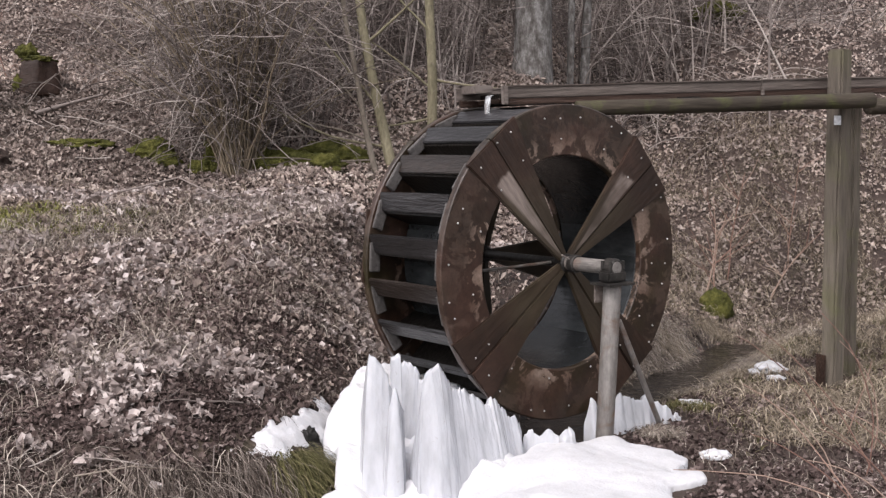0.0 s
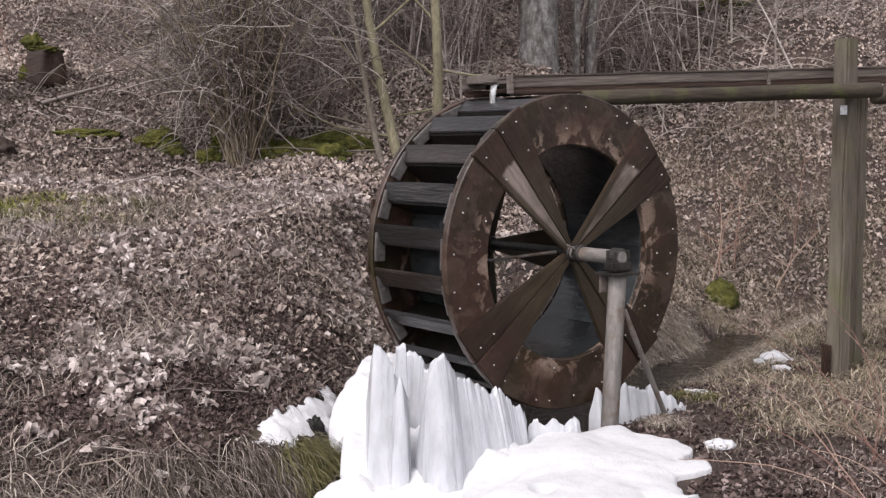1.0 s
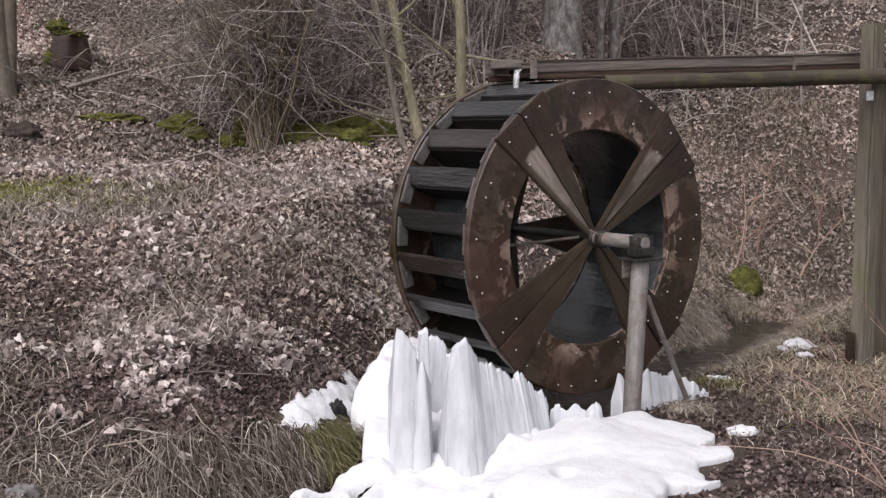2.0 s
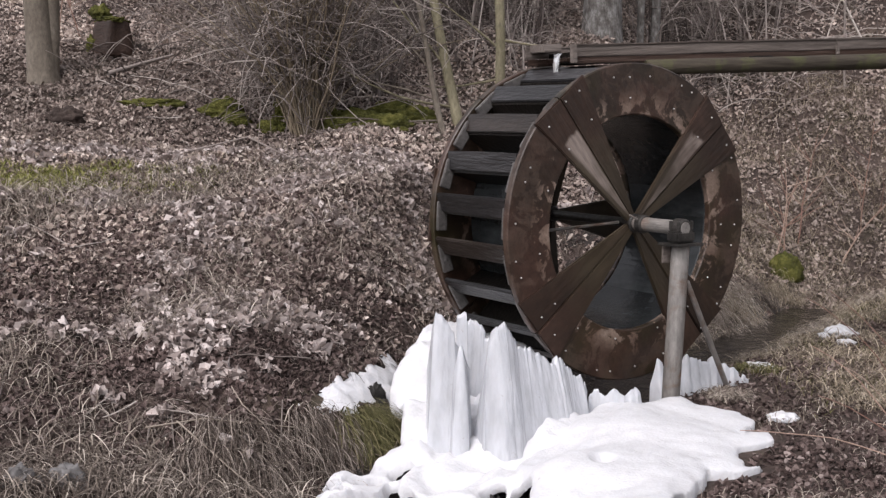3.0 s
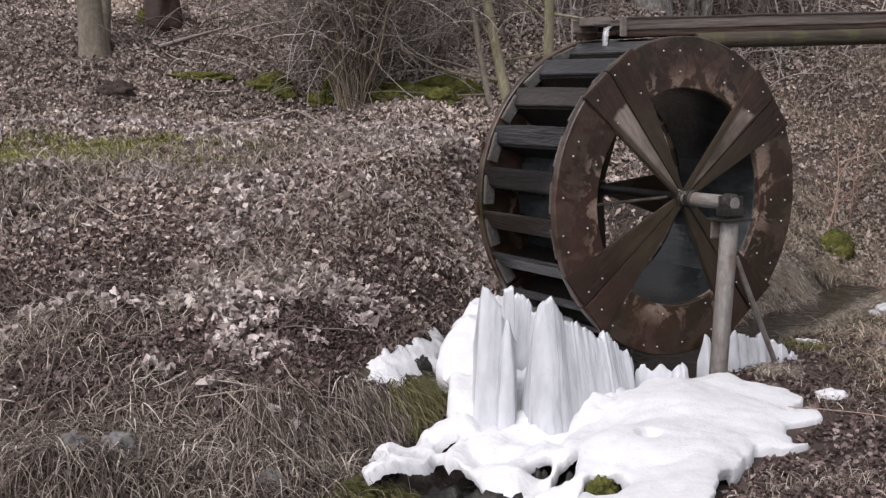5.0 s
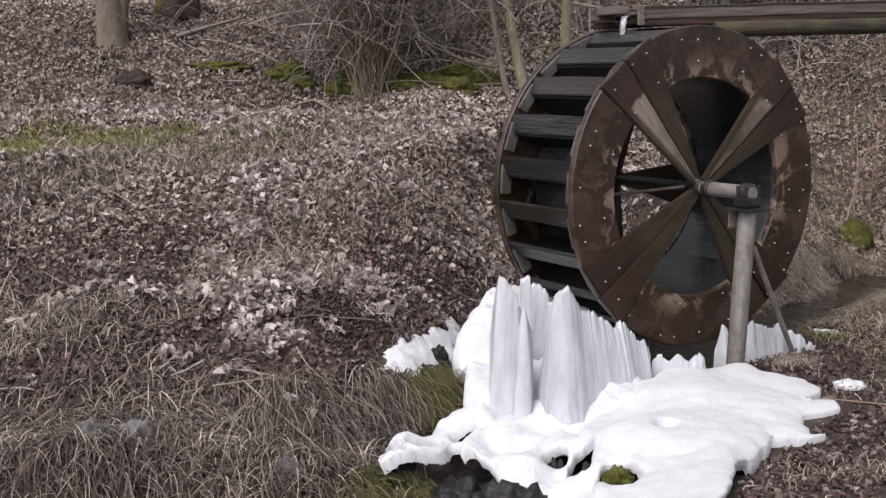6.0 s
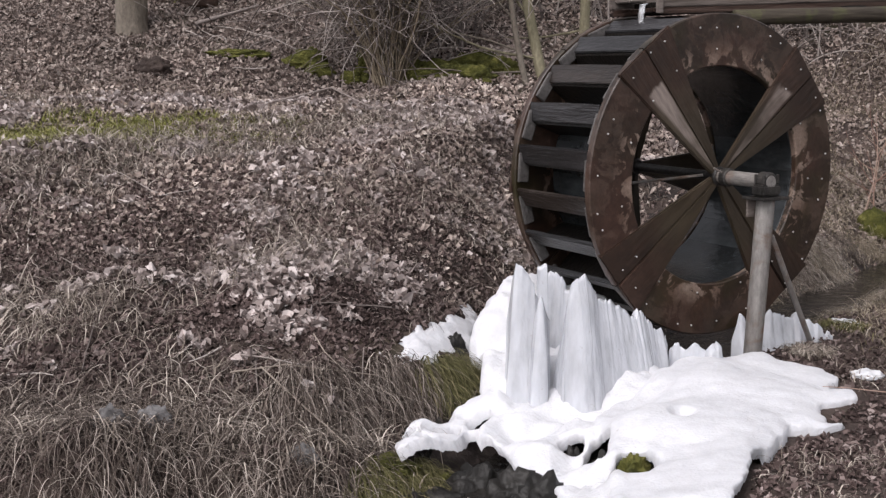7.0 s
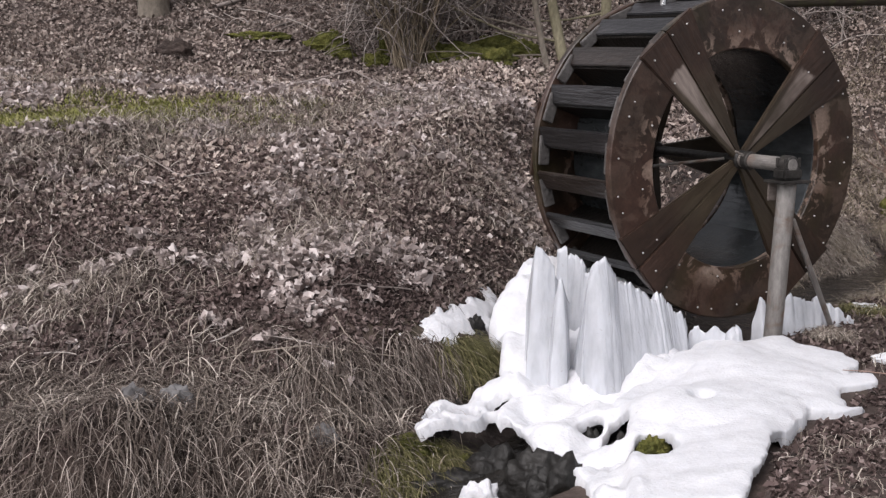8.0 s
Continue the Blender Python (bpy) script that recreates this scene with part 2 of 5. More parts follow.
M_DRYSTONE = material("grey_stone", two_scale([(0.3, (0.09, 0.085, 0.085)), (0.6, (0.16, 0.155, 0.155)), (0.85, (0.22, 0.215, 0.21))], 4, 40), 0.8, bump=0.4, bump_scale=30)


def water_material():
    m = material("stream_water", two_scale([(0.3, (0.010, 0.009, 0.008)), (0.7, (0.022, 0.019, 0.016))], 2, 9), 0.05, bump=0.9, bump_scale=14, spec=0.5)
    return m


M_WATER = water_material()


def ice_material(name, tint, rough, stretch=(1, 1, 0.22), low=0.72, grain=30, relief=0.5, specks=26):
    m = material(name, two_scale([(0.3, tuple(low * c for c in tint)), (0.6, tint)], 9, 14, stretch, specks, ([(0.66, (0, 0, 0)), (0.74, (0.55, 0.55, 0.55))], (0.24, 0.20, 0.17)), lo=0.87, hi=1.07), rough, bump=relief, bump_scale=grain, stretch=stretch, spec=0.5)
    b = m.node_tree.nodes["Principled BSDF"]
    b.inputs["Subsurface Weight"].default_value = 0.15
    b.inputs["Subsurface Radius"].default_value = (0.03, 0.035, 0.04)
    b.inputs["Subsurface Scale"].default_value = 1.0
    return m


M_SNOW = ice_material("old_snow", (0.63, 0.635, 0.66), 0.6, (1, 1, 1), 0.88, 60, 0.3, 34)
M_ICE = ice_material("milky_ice", (0.55, 0.565, 0.60), 0.25, (1, 1, 0.3), 0.74, 26, 0.35)


def clear_water():
    m = bpy.data.materials.new("falling_water")
    m.use_nodes = True
    b = m.node_tree.nodes["Principled BSDF"]
    b.inputs["Base Color"].default_value = (0.92, 0.95, 0.97, 1)
    b.inputs["Transmission Weight"].default_value = 0.8
    b.inputs["Roughness"].default_value = 0.04
    b.inputs["IOR"].default_value = 1.33
    return m


M_FALL = clear_water()

# ---- mesh tools ----


def mesh_of(name, verts, faces, mat, smooth=False):
    me = bpy.data.meshes.new(name)
    me.from_pydata([tuple(map(float, v)) for v in verts] if not isinstance(verts, np.ndarray) else verts.tolist(), [], faces if isinstance(faces, list) else faces.tolist())
    me.materials.append(mat)
    if smooth:
        me.polygons.foreach_set("use_smooth", [True] * len(me.polygons))
    me.update()
    return me


def part(name, bm, mat, parent, label="", m=None, smooth=False):
    """Links a bmesh (or a mesh) as one mesh object under a thing or a part."""
    if isinstance(bm, bpy.types.Mesh):
        me = bm
    else:
        me = bpy.data.meshes.new(name)
        bm.to_mesh(me)
        bm.free()
        me.materials.append(mat)
        if smooth:
            me.polygons.foreach_set("use_smooth", [True] * len(me.polygons))
    ob = new(name, me)
    if parent is not None:
        ob.parent = parent
    if m is not None:
        ob.matrix_basis = m
    if label:
        ob["label"] = label
    return ob


def thing(name, m, label, category, group="", kind=""):
    ob = new(name)
    ob.empty_display_size = 0.1
    ob.matrix_basis = m
    return tagged(ob, label, category, group, kind)


def box(sx, sy, sz, bevel=0.006, wobble=0.0, cuts=0, seed=1):
    """A board centred on its middle, long side along x, with worn edges."""
    bm = bmesh.new()
    bmesh.ops.create_cube(bm, size=1.0)
    for v in bm.verts:
        v.co = Vector((v.co.x * sx, v.co.y * sy, v.co.z * sz))
    if cuts:
        es = [e for e in bm.edges if abs((e.verts[0].co - e.verts[1].co).x) > sx * 0.9]
        bmesh.ops.subdivide_edges(bm, edges=es, cuts=cuts, use_grid_fill=True)
    if bevel:
        es = [e for e in bm.edges if len(e.link_faces) == 2 and e.calc_face_angle() > 0.5]
        bmesh.ops.bevel(bm, geom=es, offset=bevel, segments=2, affect="EDGES")
    if wobble:
        for v in bm.verts:
            q = v.co * 3.0 + Vector((seed * 7.1, seed * 3.3, 0))
            v.co += Vector((0, noise.noise(q), noise.noise(q + Vector((9, 9, 9))))) * wobble
    return bm


def rod(r, length, seg=16, bevel=0.004, rings=1, wobble=0.0, seed=1, taper=1.0):
    """A cylinder from the origin along +z, with eased ends."""
    bm = bmesh.new()
    rows = [(r - bevel, 0.0), (r, bevel)] + [(r, length * k / rings) for k in range(1, rings)] + [(r, length - bevel), (r - bevel, length)]
    prev = None
    for rr, z in rows:
        ring = []
        for i in range(seg):
            a = 2 * math.pi * i / seg
            f = 1 + (taper - 1) * z / length
            if wobble:
                f *= 1 + wobble * noise.noise(Vector((math.cos(a) * 1.2, math.sin(a) * 1.2, z * 1.6 + seed * 5)))
            ring.append(bm.verts.new((rr * f * math.cos(a), rr * f * math.sin(a), z)))
        if prev:
            for i in range(seg):
                bm.faces.new((prev[i], prev[(i + 1) % seg], ring[(i + 1) % seg], ring[i]))
        else:
            bm.faces.new(ring[::-1])
        prev = ring
    bm.faces.new(prev)
    return bm


def between(a, b):
    """The pose that lays +z along a to b, from a."""
    a, b = Vector(a), Vector(b)
    return Matrix.Translation(a) @ (b - a).to_track_quat("Z", "Y").to_matrix().to_4x4()


def along(a, b, up=(0, 0, 1)):
    """The pose in the middle of a and b with x along them and z upward."""
    a, b, up = Vector(a), Vector(b), Vector(up)
    x = (b - a).normalized()
    y = up.cross(x).normalized()
    z = x.cross(y)
    r = Matrix((x, y, z)).transposed().to_4x4()
    return Matrix.Translation((a + b) / 2) @ r


class Tubes:
    """Many thin tubes gathered into one mesh."""

    def __init__(self):
        self.v, self.f, self.n = [], [], 0

    def add(self, pts, r0, r1, sides=4):
        pts = np.asarray(pts, float)
        k = len(pts)
        d = np.gradient(pts, axis=0)
        d /= np.linalg.norm(d, axis=1)[:, None] + 1e-9
        ref = np.array([0.31, 0.87, 0.38]) if abs(d[0][2]) > 0.5 else np.array([0.1, 0.05, 1.0])
        a = np.cross(d, ref)
        a /= np.linalg.norm(a, axis=1)[:, None] + 1e-9
        b = np.cross(d, a)
        r = np.linspace(r0, r1, k)[:, None, None]
        t = np.linspace(0, 2 * np.pi, sides, endpoint=False)
        ring = pts[:, None, :] + r * (np.cos(t)[None, :, None] * a[:, None, :] + np.sin(t)[None, :, None] * b[:, None, :])
        self.v.append(ring.reshape(-1, 3))
        i = np.arange(k - 1)[:, None] * sides
        j = np.arange(sides)[None, :]
        jn = (j + 1) % sides
        q = np.stack([i + j, i + jn, i + sides + jn, i + sides + j], -1).reshape(-1, 4) + self.n
        self.f.append(q)
        self.n += k * sides
        return pts

    def mesh(self, name, mat, smooth=True):
        return mesh_of(name, np.concatenate(self.v), np.concatenate(self.f), mat, smooth)


rng = np.random.default_rng(7)


def vnoise(x, y, seed=0):
    """Smooth value noise from -1 to 1."""
    def hashed(i, j):
        k = (i * 374761393 + j * 668265263 + seed * 974711) & 0x7FFFFFFF
        k = ((k ^ (k >> 13)) * 1274126177) & 0x7FFFFFFF
        return ((k ^ (k >> 16)) & 0xFFFF) / 32767.5 - 1
    x, y = np.asarray(x, float), np.asarray(y, float)
    xi, yi = np.floor(x).astype(np.int64), np.floor(y).astype(np.int64)
    u, v = x - xi, y - yi
    u, v = u * u * (3 - 2 * u), v * v * (3 - 2 * v)
    a, b, c, d = hashed(xi, yi), hashed(xi + 1, yi), hashed(xi, yi + 1), hashed(xi + 1, yi + 1)
    return a * (1 - u) * (1 - v) + b * u * (1 - v) + c * (1 - u) * v + d * u * v


# ---- the lie of the land: a brook with a leafy bank behind it ----
BROOK_X = [-30, -8, -3, -0.9, -0.4, 0, 0.6, 1.85, 2.65, 3.1, 4.2, 9, 30]
BROOK_Y = [2.4, 3.2, 4.0, 4.75, 5.2, 6.3, 7.5, 9.3, 10.7, 11.5, 12.2, 13.6, 17]


def brook(x):
    return sum(np.interp(x + d, BROOK_X, BROOK_Y) for d in (-0.4, -0.2, 0, 0.2, 0.4)) / 5


def from_brook(x, y):
    s = (brook(x + 0.3) - brook(x - 0.3)) / 0.6
    return (y - brook(x)) / np.sqrt(1 + s * s)


def bed(x):
    return np.interp(x, [-3, -0.9, 0.6, 2.6, 6, 20], [-0.65, -0.5, -0.2, -0.2, 0.0, 0.4])


def land(x, y):
    x, y = np.asarray(x, float), np.asarray(y, float)
    p = from_brook(x, y)
    steep = 1 + 0.35 * np.clip((x - 1) / 3, 0, 1)
    run = np.interp(x, [-3, 0], [0.55, 0.0])
    far = np.interp(np.where(p > 0.6, np.maximum(p - run, 0.6), p), [0.2, 0.35, 0.6, 3.9, 6.4, 34], [0, 0.05, 0.2, 1.58, 1.85, 11]) * steep
    hill = np.minimum(1.4 + 0.42 * (y - 12.0 - 0.15 * np.maximum(x, 0)) - bed(x), 0.8 * (p - 0.3)) * np.clip((x + 3.5) / 1.5, 0, 1)
    far = np.maximum(far, np.minimum(hill, 11))
    lip = (0.20 + 0.13 * vnoise(x / 0.45, y / 0.9, 5)) * np.clip((p - 0.3 + 0.16 * vnoise(x / 0.35, x * 0, 6)) / 0.45, 0, 1) * np.clip((3.0 - p) / 2.0, 0, 1) * np.clip((-0.7 - x) / 0.7, 0, 1)
    far = far + lip
    near = np.interp(-p, [0.2, 0.35, 0.6, 3], [0, 0.06, 0.17, 0.22]) * np.interp(x, [-2, 0], [2.0, 1])
    z = bed(x) + np.where(p > 0, far, near) - 0.07 * np.clip(1 - np.abs(p) / 0.3, 0, 1)
    rough = np.clip(np.abs(p) / 0.8 - 0.25, 0, 1) * np.where(p > 0, 1, 0.45)
    z = z + rough * (0.10 * vnoise(x / 1.3, y / 1.3, 1) + 0.05 * vnoise(x / 0.45, y / 0.45, 2) + 0.015 * vnoise(x / 0.13, y / 0.13, 3))
    z = z - 0.28 * np.exp(-((x - 0.58) / 0.28) ** 2 - ((y - 6.92) / 0.26) ** 2)
    return z + np.clip((p - 7) / 10, 0, 1) * 0.35 * vnoise(x / 4, y / 4, 4)


def on_land(x, y, dz=0.0):
    return Vector((x, y, float(land(x, y)) + dz))


def steps(*spans):
    out = []
    for a, b, d in spans:
        out.append(np.arange(a, b, d))
    return np.concatenate(out)


gx = steps((-160, -30, 10), (-30, -8, 1.0), (-8, -4.5, 0.25), (-4.5, 5, 0.055), (5, 9, 0.25), (9, 30, 1.5), (30, 161, 10))
gy = steps((-120, -20, 10), (-20, 3, 1.0), (3, 4.2, 0.2), (4.2, 13, 0.055), (13, 22, 0.2), (22, 45, 1.0), (45, 166, 10))
GX, GY = np.meshgrid(gx, gy)
GZ = land(GX, GY)
w = len(gx)
idx = (np.arange(len(gy) - 1)[:, None] * w + np.arange(w - 1)[None, :]).reshape(-1)
ground = new("ground", mesh_of("ground", np.stack([GX, GY, GZ], -1).reshape(-1, 3), np.stack([idx, idx + 1, idx + w + 1, idx + w], -1), M_SOIL, True))
tagged(ground, "dark brown woodland soil sloping down to a brook", "ground", kind="structure")

# water of the brook, a strip along its bed
wx = np.arange(-9, 2.78, 0.06)
wv, wf = [], []
for i, x in enumerate(wx):
    half = float(np.interp(x, [0.9, 1.5], [1.0, 0.62]))
    s = (brook(x + 0.3) - brook(x - 0.3)) / 0.6
    nx, ny = -s / math.sqrt(1 + s * s), 1 / math.sqrt(1 + s * s)
    for k, q in enumerate((-0.42, -0.2, 0, 0.2, 0.42)):
        px, py = x + nx * q * half, float(brook(x)) + ny * q * half
        wv.append((px, py, float(bed(px)) + 0.045 + 0.008 * float(vnoise(px / 0.1, py / 0.1, 9))))
    if i:
        for k in range(4):
            a = (i - 1) * 5 + k
            wf.append((a, a + 5, a + 6, a + 1))
tagged(new("water", mesh_of("water", wv, wf, M_WATER, True)), "shallow dark water running in the narrow brook", "water", kind="structure")

# black wet mud along the brook under and behind the wheel
# under the wheel its black also stands in for the deep shade
mx, my = np.meshgrid(np.arange(-1.3, 2.7, 0.03), np.arange(5.2, 11.2, 0.03))
mp_ = np.abs(from_brook(mx, my)) + 0.16 * vnoise(mx / 0.3, my / 0.3, 71) + 0.07 * vnoise(mx / 0.1, my / 0.1, 72)
mz = land(mx, my) + 0.006
ml = np.interp(mx, [0.9, 1.5], [0.6, 0.34]) + 0.65 * np.clip((mx + 1.1) / 0.5, 0, 1) * np.clip((1.7 - mx) / 0.5, 0, 1) * (from_brook(mx, my) > 0)
mc = (mp_ < ml)[:-1, :-1] & (mp_ < ml)[1:, 1:]
mi = np.arange(mx.size).reshape(mx.shape)
mud = new("mud", mesh_of("mud", np.stack([mx, my, mz], -1).reshape(-1, 3), np.stack([mi[:-1, :-1][mc], mi[:-1, 1:][mc], mi[1:, 1:][mc], mi[1:, :-1][mc]], -1), M_MUD, True))
tagged(mud, "black wet mud along the brook, black also for the shade under the wheel", "mud", kind="structure")

# ---- water wheel ----
AX = 37.5
R_OUT, R_IN, WIDE = 0.912, 0.62, 0.75
wheel = thing("waterwheel", pose(0.71, 7.0, 0.957, 0, 0, AX), "large wet brown wooden overshot water wheel with four tapered spokes", "water wheel")


def annulus(r0, r1, thick, a0, a1, n):
    """A curved board in the x-z plane, from y = 0 backwards."""
    bm = bmesh.new()
    rows = []
    for i in range(n + 1):
        a = a0 + (a1 - a0) * i / n
        c, s = math.cos(a), math.sin(a)
        e = 0.006
        rows.append([bm.verts.new((r * c, y, r * s)) for r, y in ((r0, e), (r0 + e, 0), (r1 - e, 0), (r1, e), (r1, thick - e), (r1 - e, thick), (r0 + e, thick), (r0, thick - e))])
    for a, b in zip(rows, rows[1:]):
        for k in range(8):
            bm.faces.new((a[k], a[(k + 1) % 8], b[(k + 1) % 8], b[k]))
    bm.faces.new(rows[0][::-1])
    bm.faces.new(rows[-1])
    bmesh.ops.recalc_face_normals(bm, faces=bm.faces)
    return bm


SPIN = math.radians(39)
for side, y in (("front", 0.0), ("rear", WIDE - 0.045)):
    for k in range(4):
        a0 = SPIN + k * math.pi / 2
        gap = 0.004
        part("rim_board", annulus(R_IN, R_OUT, 0.045, a0 + gap, a0 + math.pi / 2 - gap, 28), M_RIM, wheel, "wet dark brown curved rim board", pose(0, y, 0))


def spoke_board(wide0, wide1, length, off0, off1, thick):
    """Half a tapered spoke: narrow at the hub, wide at the rim."""
    bm = bmesh.new()
    top = [(0.04, off0), (0.04, off0 + wide0), (length, off1 + wide1), (length, off1)]
    a = [bm.verts.new((x, 0, z)) for x, z in top]
    b = [bm.verts.new((x, thick, z)) for x, z in top]
    bm.faces.new(a)
    bm.faces.new(b[::-1])
    for i in range(4):
        bm.faces.new((a[i], b[i], b[(i + 1) % 4], a[(i + 1) % 4]))
    bmesh.ops.recalc_face_normals(bm, faces=bm.faces)
    bmesh.ops.bevel(bm, geom=list(bm.edges), offset=0.006, segments=2, affect="EDGES")
    return bm


for y in (-0.012, WIDE - 0.018):
    for k in range(4):
        a = -math.degrees(SPIN) - 90 * k - (0 if y < 0 else 45)
        sp = part("spoke", spoke_board(0.034, 0.215, 0.903, -0.002, 0.002, 0.03), M_STRIPE if k < 2 and y < 0 else M_SPOKE, wheel, "tapered worn wooden spoke", pose(0, y, 0, 0, a, 0))
        part("spoke_board", spoke_board(0.034, 0.215, 0.903, -0.034, -0.216, 0.027), M_SPOKE, sp, "", pose(0, 0.004, 0, 0, 0, 0))
for k in range(4):
    a = SPIN + math.radians(48 + 90 * k)
    rod_a, rod_b = Vector((0.05 * math.cos(a), 0.07, 0.05 * math.sin(a))), Vector((0.60 * math.cos(a + 0.25), WIDE - 0.06, 0.60 * math.sin(a + 0.25)))
    part("tie_rod", rod(0.009, (rod_b - rod_a).length, 8, 0.002), M_PIPE, wheel, "thin rusty steel tie rod", between(rod_a, rod_b))

# buckets: a sole drum and slanting boards between the rims
for k in range(22):
    a = 2 * math.pi * k / 22
    part("drum_stave", annulus(R_IN + 0.008, R_IN + 0.03, WIDE - 0.10, a + 0.0008, a + 2 * math.pi / 22 - 0.0008, 4), M_STAVE, wheel, "soaked grey-black inner drum stave with its wet sheen coloured in", pose(0, 0.05, 0))
N_PADDLE = 22
for k in range(N_PADDLE):
    a = 2 * math.pi * (k + 0.35) / N_PADDLE
    ro, ri = R_OUT - 0.012, 0.862
    po = Vector((ro * math.cos(a), WIDE / 2, ro * math.sin(a)))
    b = a + 0.118
    pi_ = Vector((ri * math.cos(b), WIDE / 2, ri * math.sin(b)))
    x = Vector((0, 1, 0))
    z = (po - pi_).normalized()
    m = Matrix((x, z.cross(x), z)).transposed().to_4x4()
    pd = part("paddle", box(WIDE - 0.096, 0.026, (po - pi_).length, 0.005, 0.004, 3, k), (M_PADDLE, M_PADDLE, M_PADDLE_BROWN)[k * 7 % 3], wheel, "wet wooden paddle board", Matrix.Translation((po + pi_) / 2) @ m)
    pb = Vector((0.645 * math.cos(b), WIDE / 2, 0.645 * math.sin(b)))
    z = (pi_ - pb).normalized()
    m = Matrix((x, z.cross(x), z)).transposed().to_4x4()
    part("bucket_floor", box(WIDE - 0.096, 0.022, (pi_ - pb).length - 0.01, 0.004, 0.003, 2, k + 40), M_DARK, wheel, "", Matrix.Translation((pb + pi_) / 2) @ m)
    for y in (0.062, WIDE - 0.062):
        mid = (po * 0.55 + pi_ * 0.45)
        c = Vector((math.cos(a + 0.15), 0, math.sin(a + 0.15))) * 0.865
        c.y = y
        z = Vector((-math.sin(a + 0.15), 0, math.cos(a + 0.15)))
        m = Matrix((z.cross(Vector((0, 1, 0))), Vector((0, 1, 0)), z)).transposed().to_4x4()
        part("cleat", box(0.065, 0.024, 0.17, 0.004), M_CLEAT, wheel, "", Matrix.Translation(c) @ m)

bolt_me = None
for k in range(30):
    for r in (0.85 - 0.02 * math.sin(k * 5.1), 0.69 + 0.03 * math.sin(k * 3.7)):
        if r < 0.78 and k % 2:
            continue
        a = SPIN + 2 * math.pi * (k + 0.5) / 30 + (0.06 * math.sin(k * 2.3))
        if bolt_me is None:
            bm = bmesh.new()
            bmesh.ops.create_uvsphere(bm, u_segments=8, v_segments=5, radius=0.0055)
            bolt_me = bpy.data.meshes.new("bolt")
            bm.to_mesh(bolt_me)
            bm.free()
            bolt_me.materials.append(M_BOLT)
        on_spoke = min(abs((math.degrees(a) - math.degrees(SPIN) + 45) % 90 - 45), 45) < 14
        part("bolt", bolt_me, None, wheel, "", pose(r * math.cos(a), -0.014 if on_spoke else -0.002, r * math.sin(a)))

for y in (0.05, WIDE + 0.04):
    part("hub", rod(0.055, 0.075, 20, 0.01), M_DARK, wheel, "dark hub round the axle", pose(0, y, 0, 90, 0, 0))
part("axle", rod(0.027, WIDE + 0.10, 20, 0.004), M_IRON, wheel, "dark steel axle", pose(0, WIDE + 0.14, 0, 90, 0, 0))
part("axle", rod(0.040, 0.46, 20, 0.006), M_PIPE, wheel, "grey steel axle", pose(0, 0.05, 0, 90, 0, 0))
part("collar", rod(0.052, 0.05, 20, 0.006), M_IRON, wheel, "", pose(0, -0.05, 0, 90, 0, 0))
part("hub_pin", rod(0.006, 0.15, 8, 0.002), M_PIPE, wheel, "", between((-0.10, -0.07, 0.055), (0.045, -0.075, -0.012)))

# ---- bearing post of the wheel ----
n_ax = Vector((math.sin(radians(AX)), -math.cos(radians(AX)), 0))
BEAR = Vector((0.71, 7.0, 0.957)) + n_ax * 0.375
FOOT = Vector((0.71, 7.0, 0)) + n_ax * 0.36 + Vector((-0.03, 0, 0))
zg = float(land(FOOT.x, FOOT.y))
stand = thing("bearing_post", Matrix.Translation((BEAR.x, BEAR.y, zg - 0.1)) @ pose(0, 0, 0, 0, 0, AX), "rusty grey steel pipe post carrying the wheel axle", "post")
top = BEAR.z - 0.095 - (zg - 0.1)
part("pipe", rod(0.05, (Vector((BEAR.x, BEAR.y, BEAR.z - 0.095)) - Vector((FOOT.x, FOOT.y, zg - 0.1))).length, 24, 0.004, 6), M_PIPE, stand, "grey steel pipe with brown rust",
     stand.matrix_basis.inverted() @ between((FOOT.x, FOOT.y, zg - 0.1), (BEAR.x, BEAR.y, BEAR.z - 0.095)), True)
part("top_plate", box(0.20, 0.16, 0.014, 0.003), M_IRON, stand, "", pose(0, 0, top + 0.007))
part("bearing_block", box(0.14, 0.09, 0.060, 0.010), M_IRON, stand, "dark greasy iron bearing block", pose(0, 0, top + 0.05))
part("bearing_cap", rod(0.052, 0.075, 18, 0.008), M_IRON, stand, "", pose(0, 0.042, top + 0.095, 90, 0, 0))
for dx in (-0.05, 0.05):
    for dy in (-0.03, 0.03):
        part("bolt", rod(0.009, 0.05, 8, 0.002), M_IRON, stand, "", pose(dx, dy, top + 0.085))
part("side_plate", box(0.20, 0.012, 0.10, 0.003), M_BOARD, stand, "", pose(0.02, 0.06, top - 0.05))
foot = on_land(1.30, 7.1, -0.04)
inv = stand.matrix_basis.inverted()
part("brace", rod(0.016, (foot - Vector((BEAR.x + .04, BEAR.y + .02, 0.66))).length, 10, 0.003), M_PIPE, stand, "thin rusty steel brace",
     inv @ between((BEAR.x + 0.04, BEAR.y + 0.02, 0.66), foot))

# ---- flume and its trestle ----
FD = Vector((0.906, 0.42, 0.045)).normalized()
FN = Vector((0.42, -0.906, 0)).normalized()
F0 = Vector((0.27, 7.32, 1.876))
FUP = FN.cross(FD) * -1 if FN.cross(FD).z < 0 else FN.cross(FD)


def fl(s, n=0.0, z=0.0):
    return F0 + FD * s + FN * n + FUP * z


flume = thing("flume", Matrix.Translation(F0), "weathered grey wooden water flume of long boards", "flume")
fi = flume.matrix_basis.inverted()
FL = 5.2


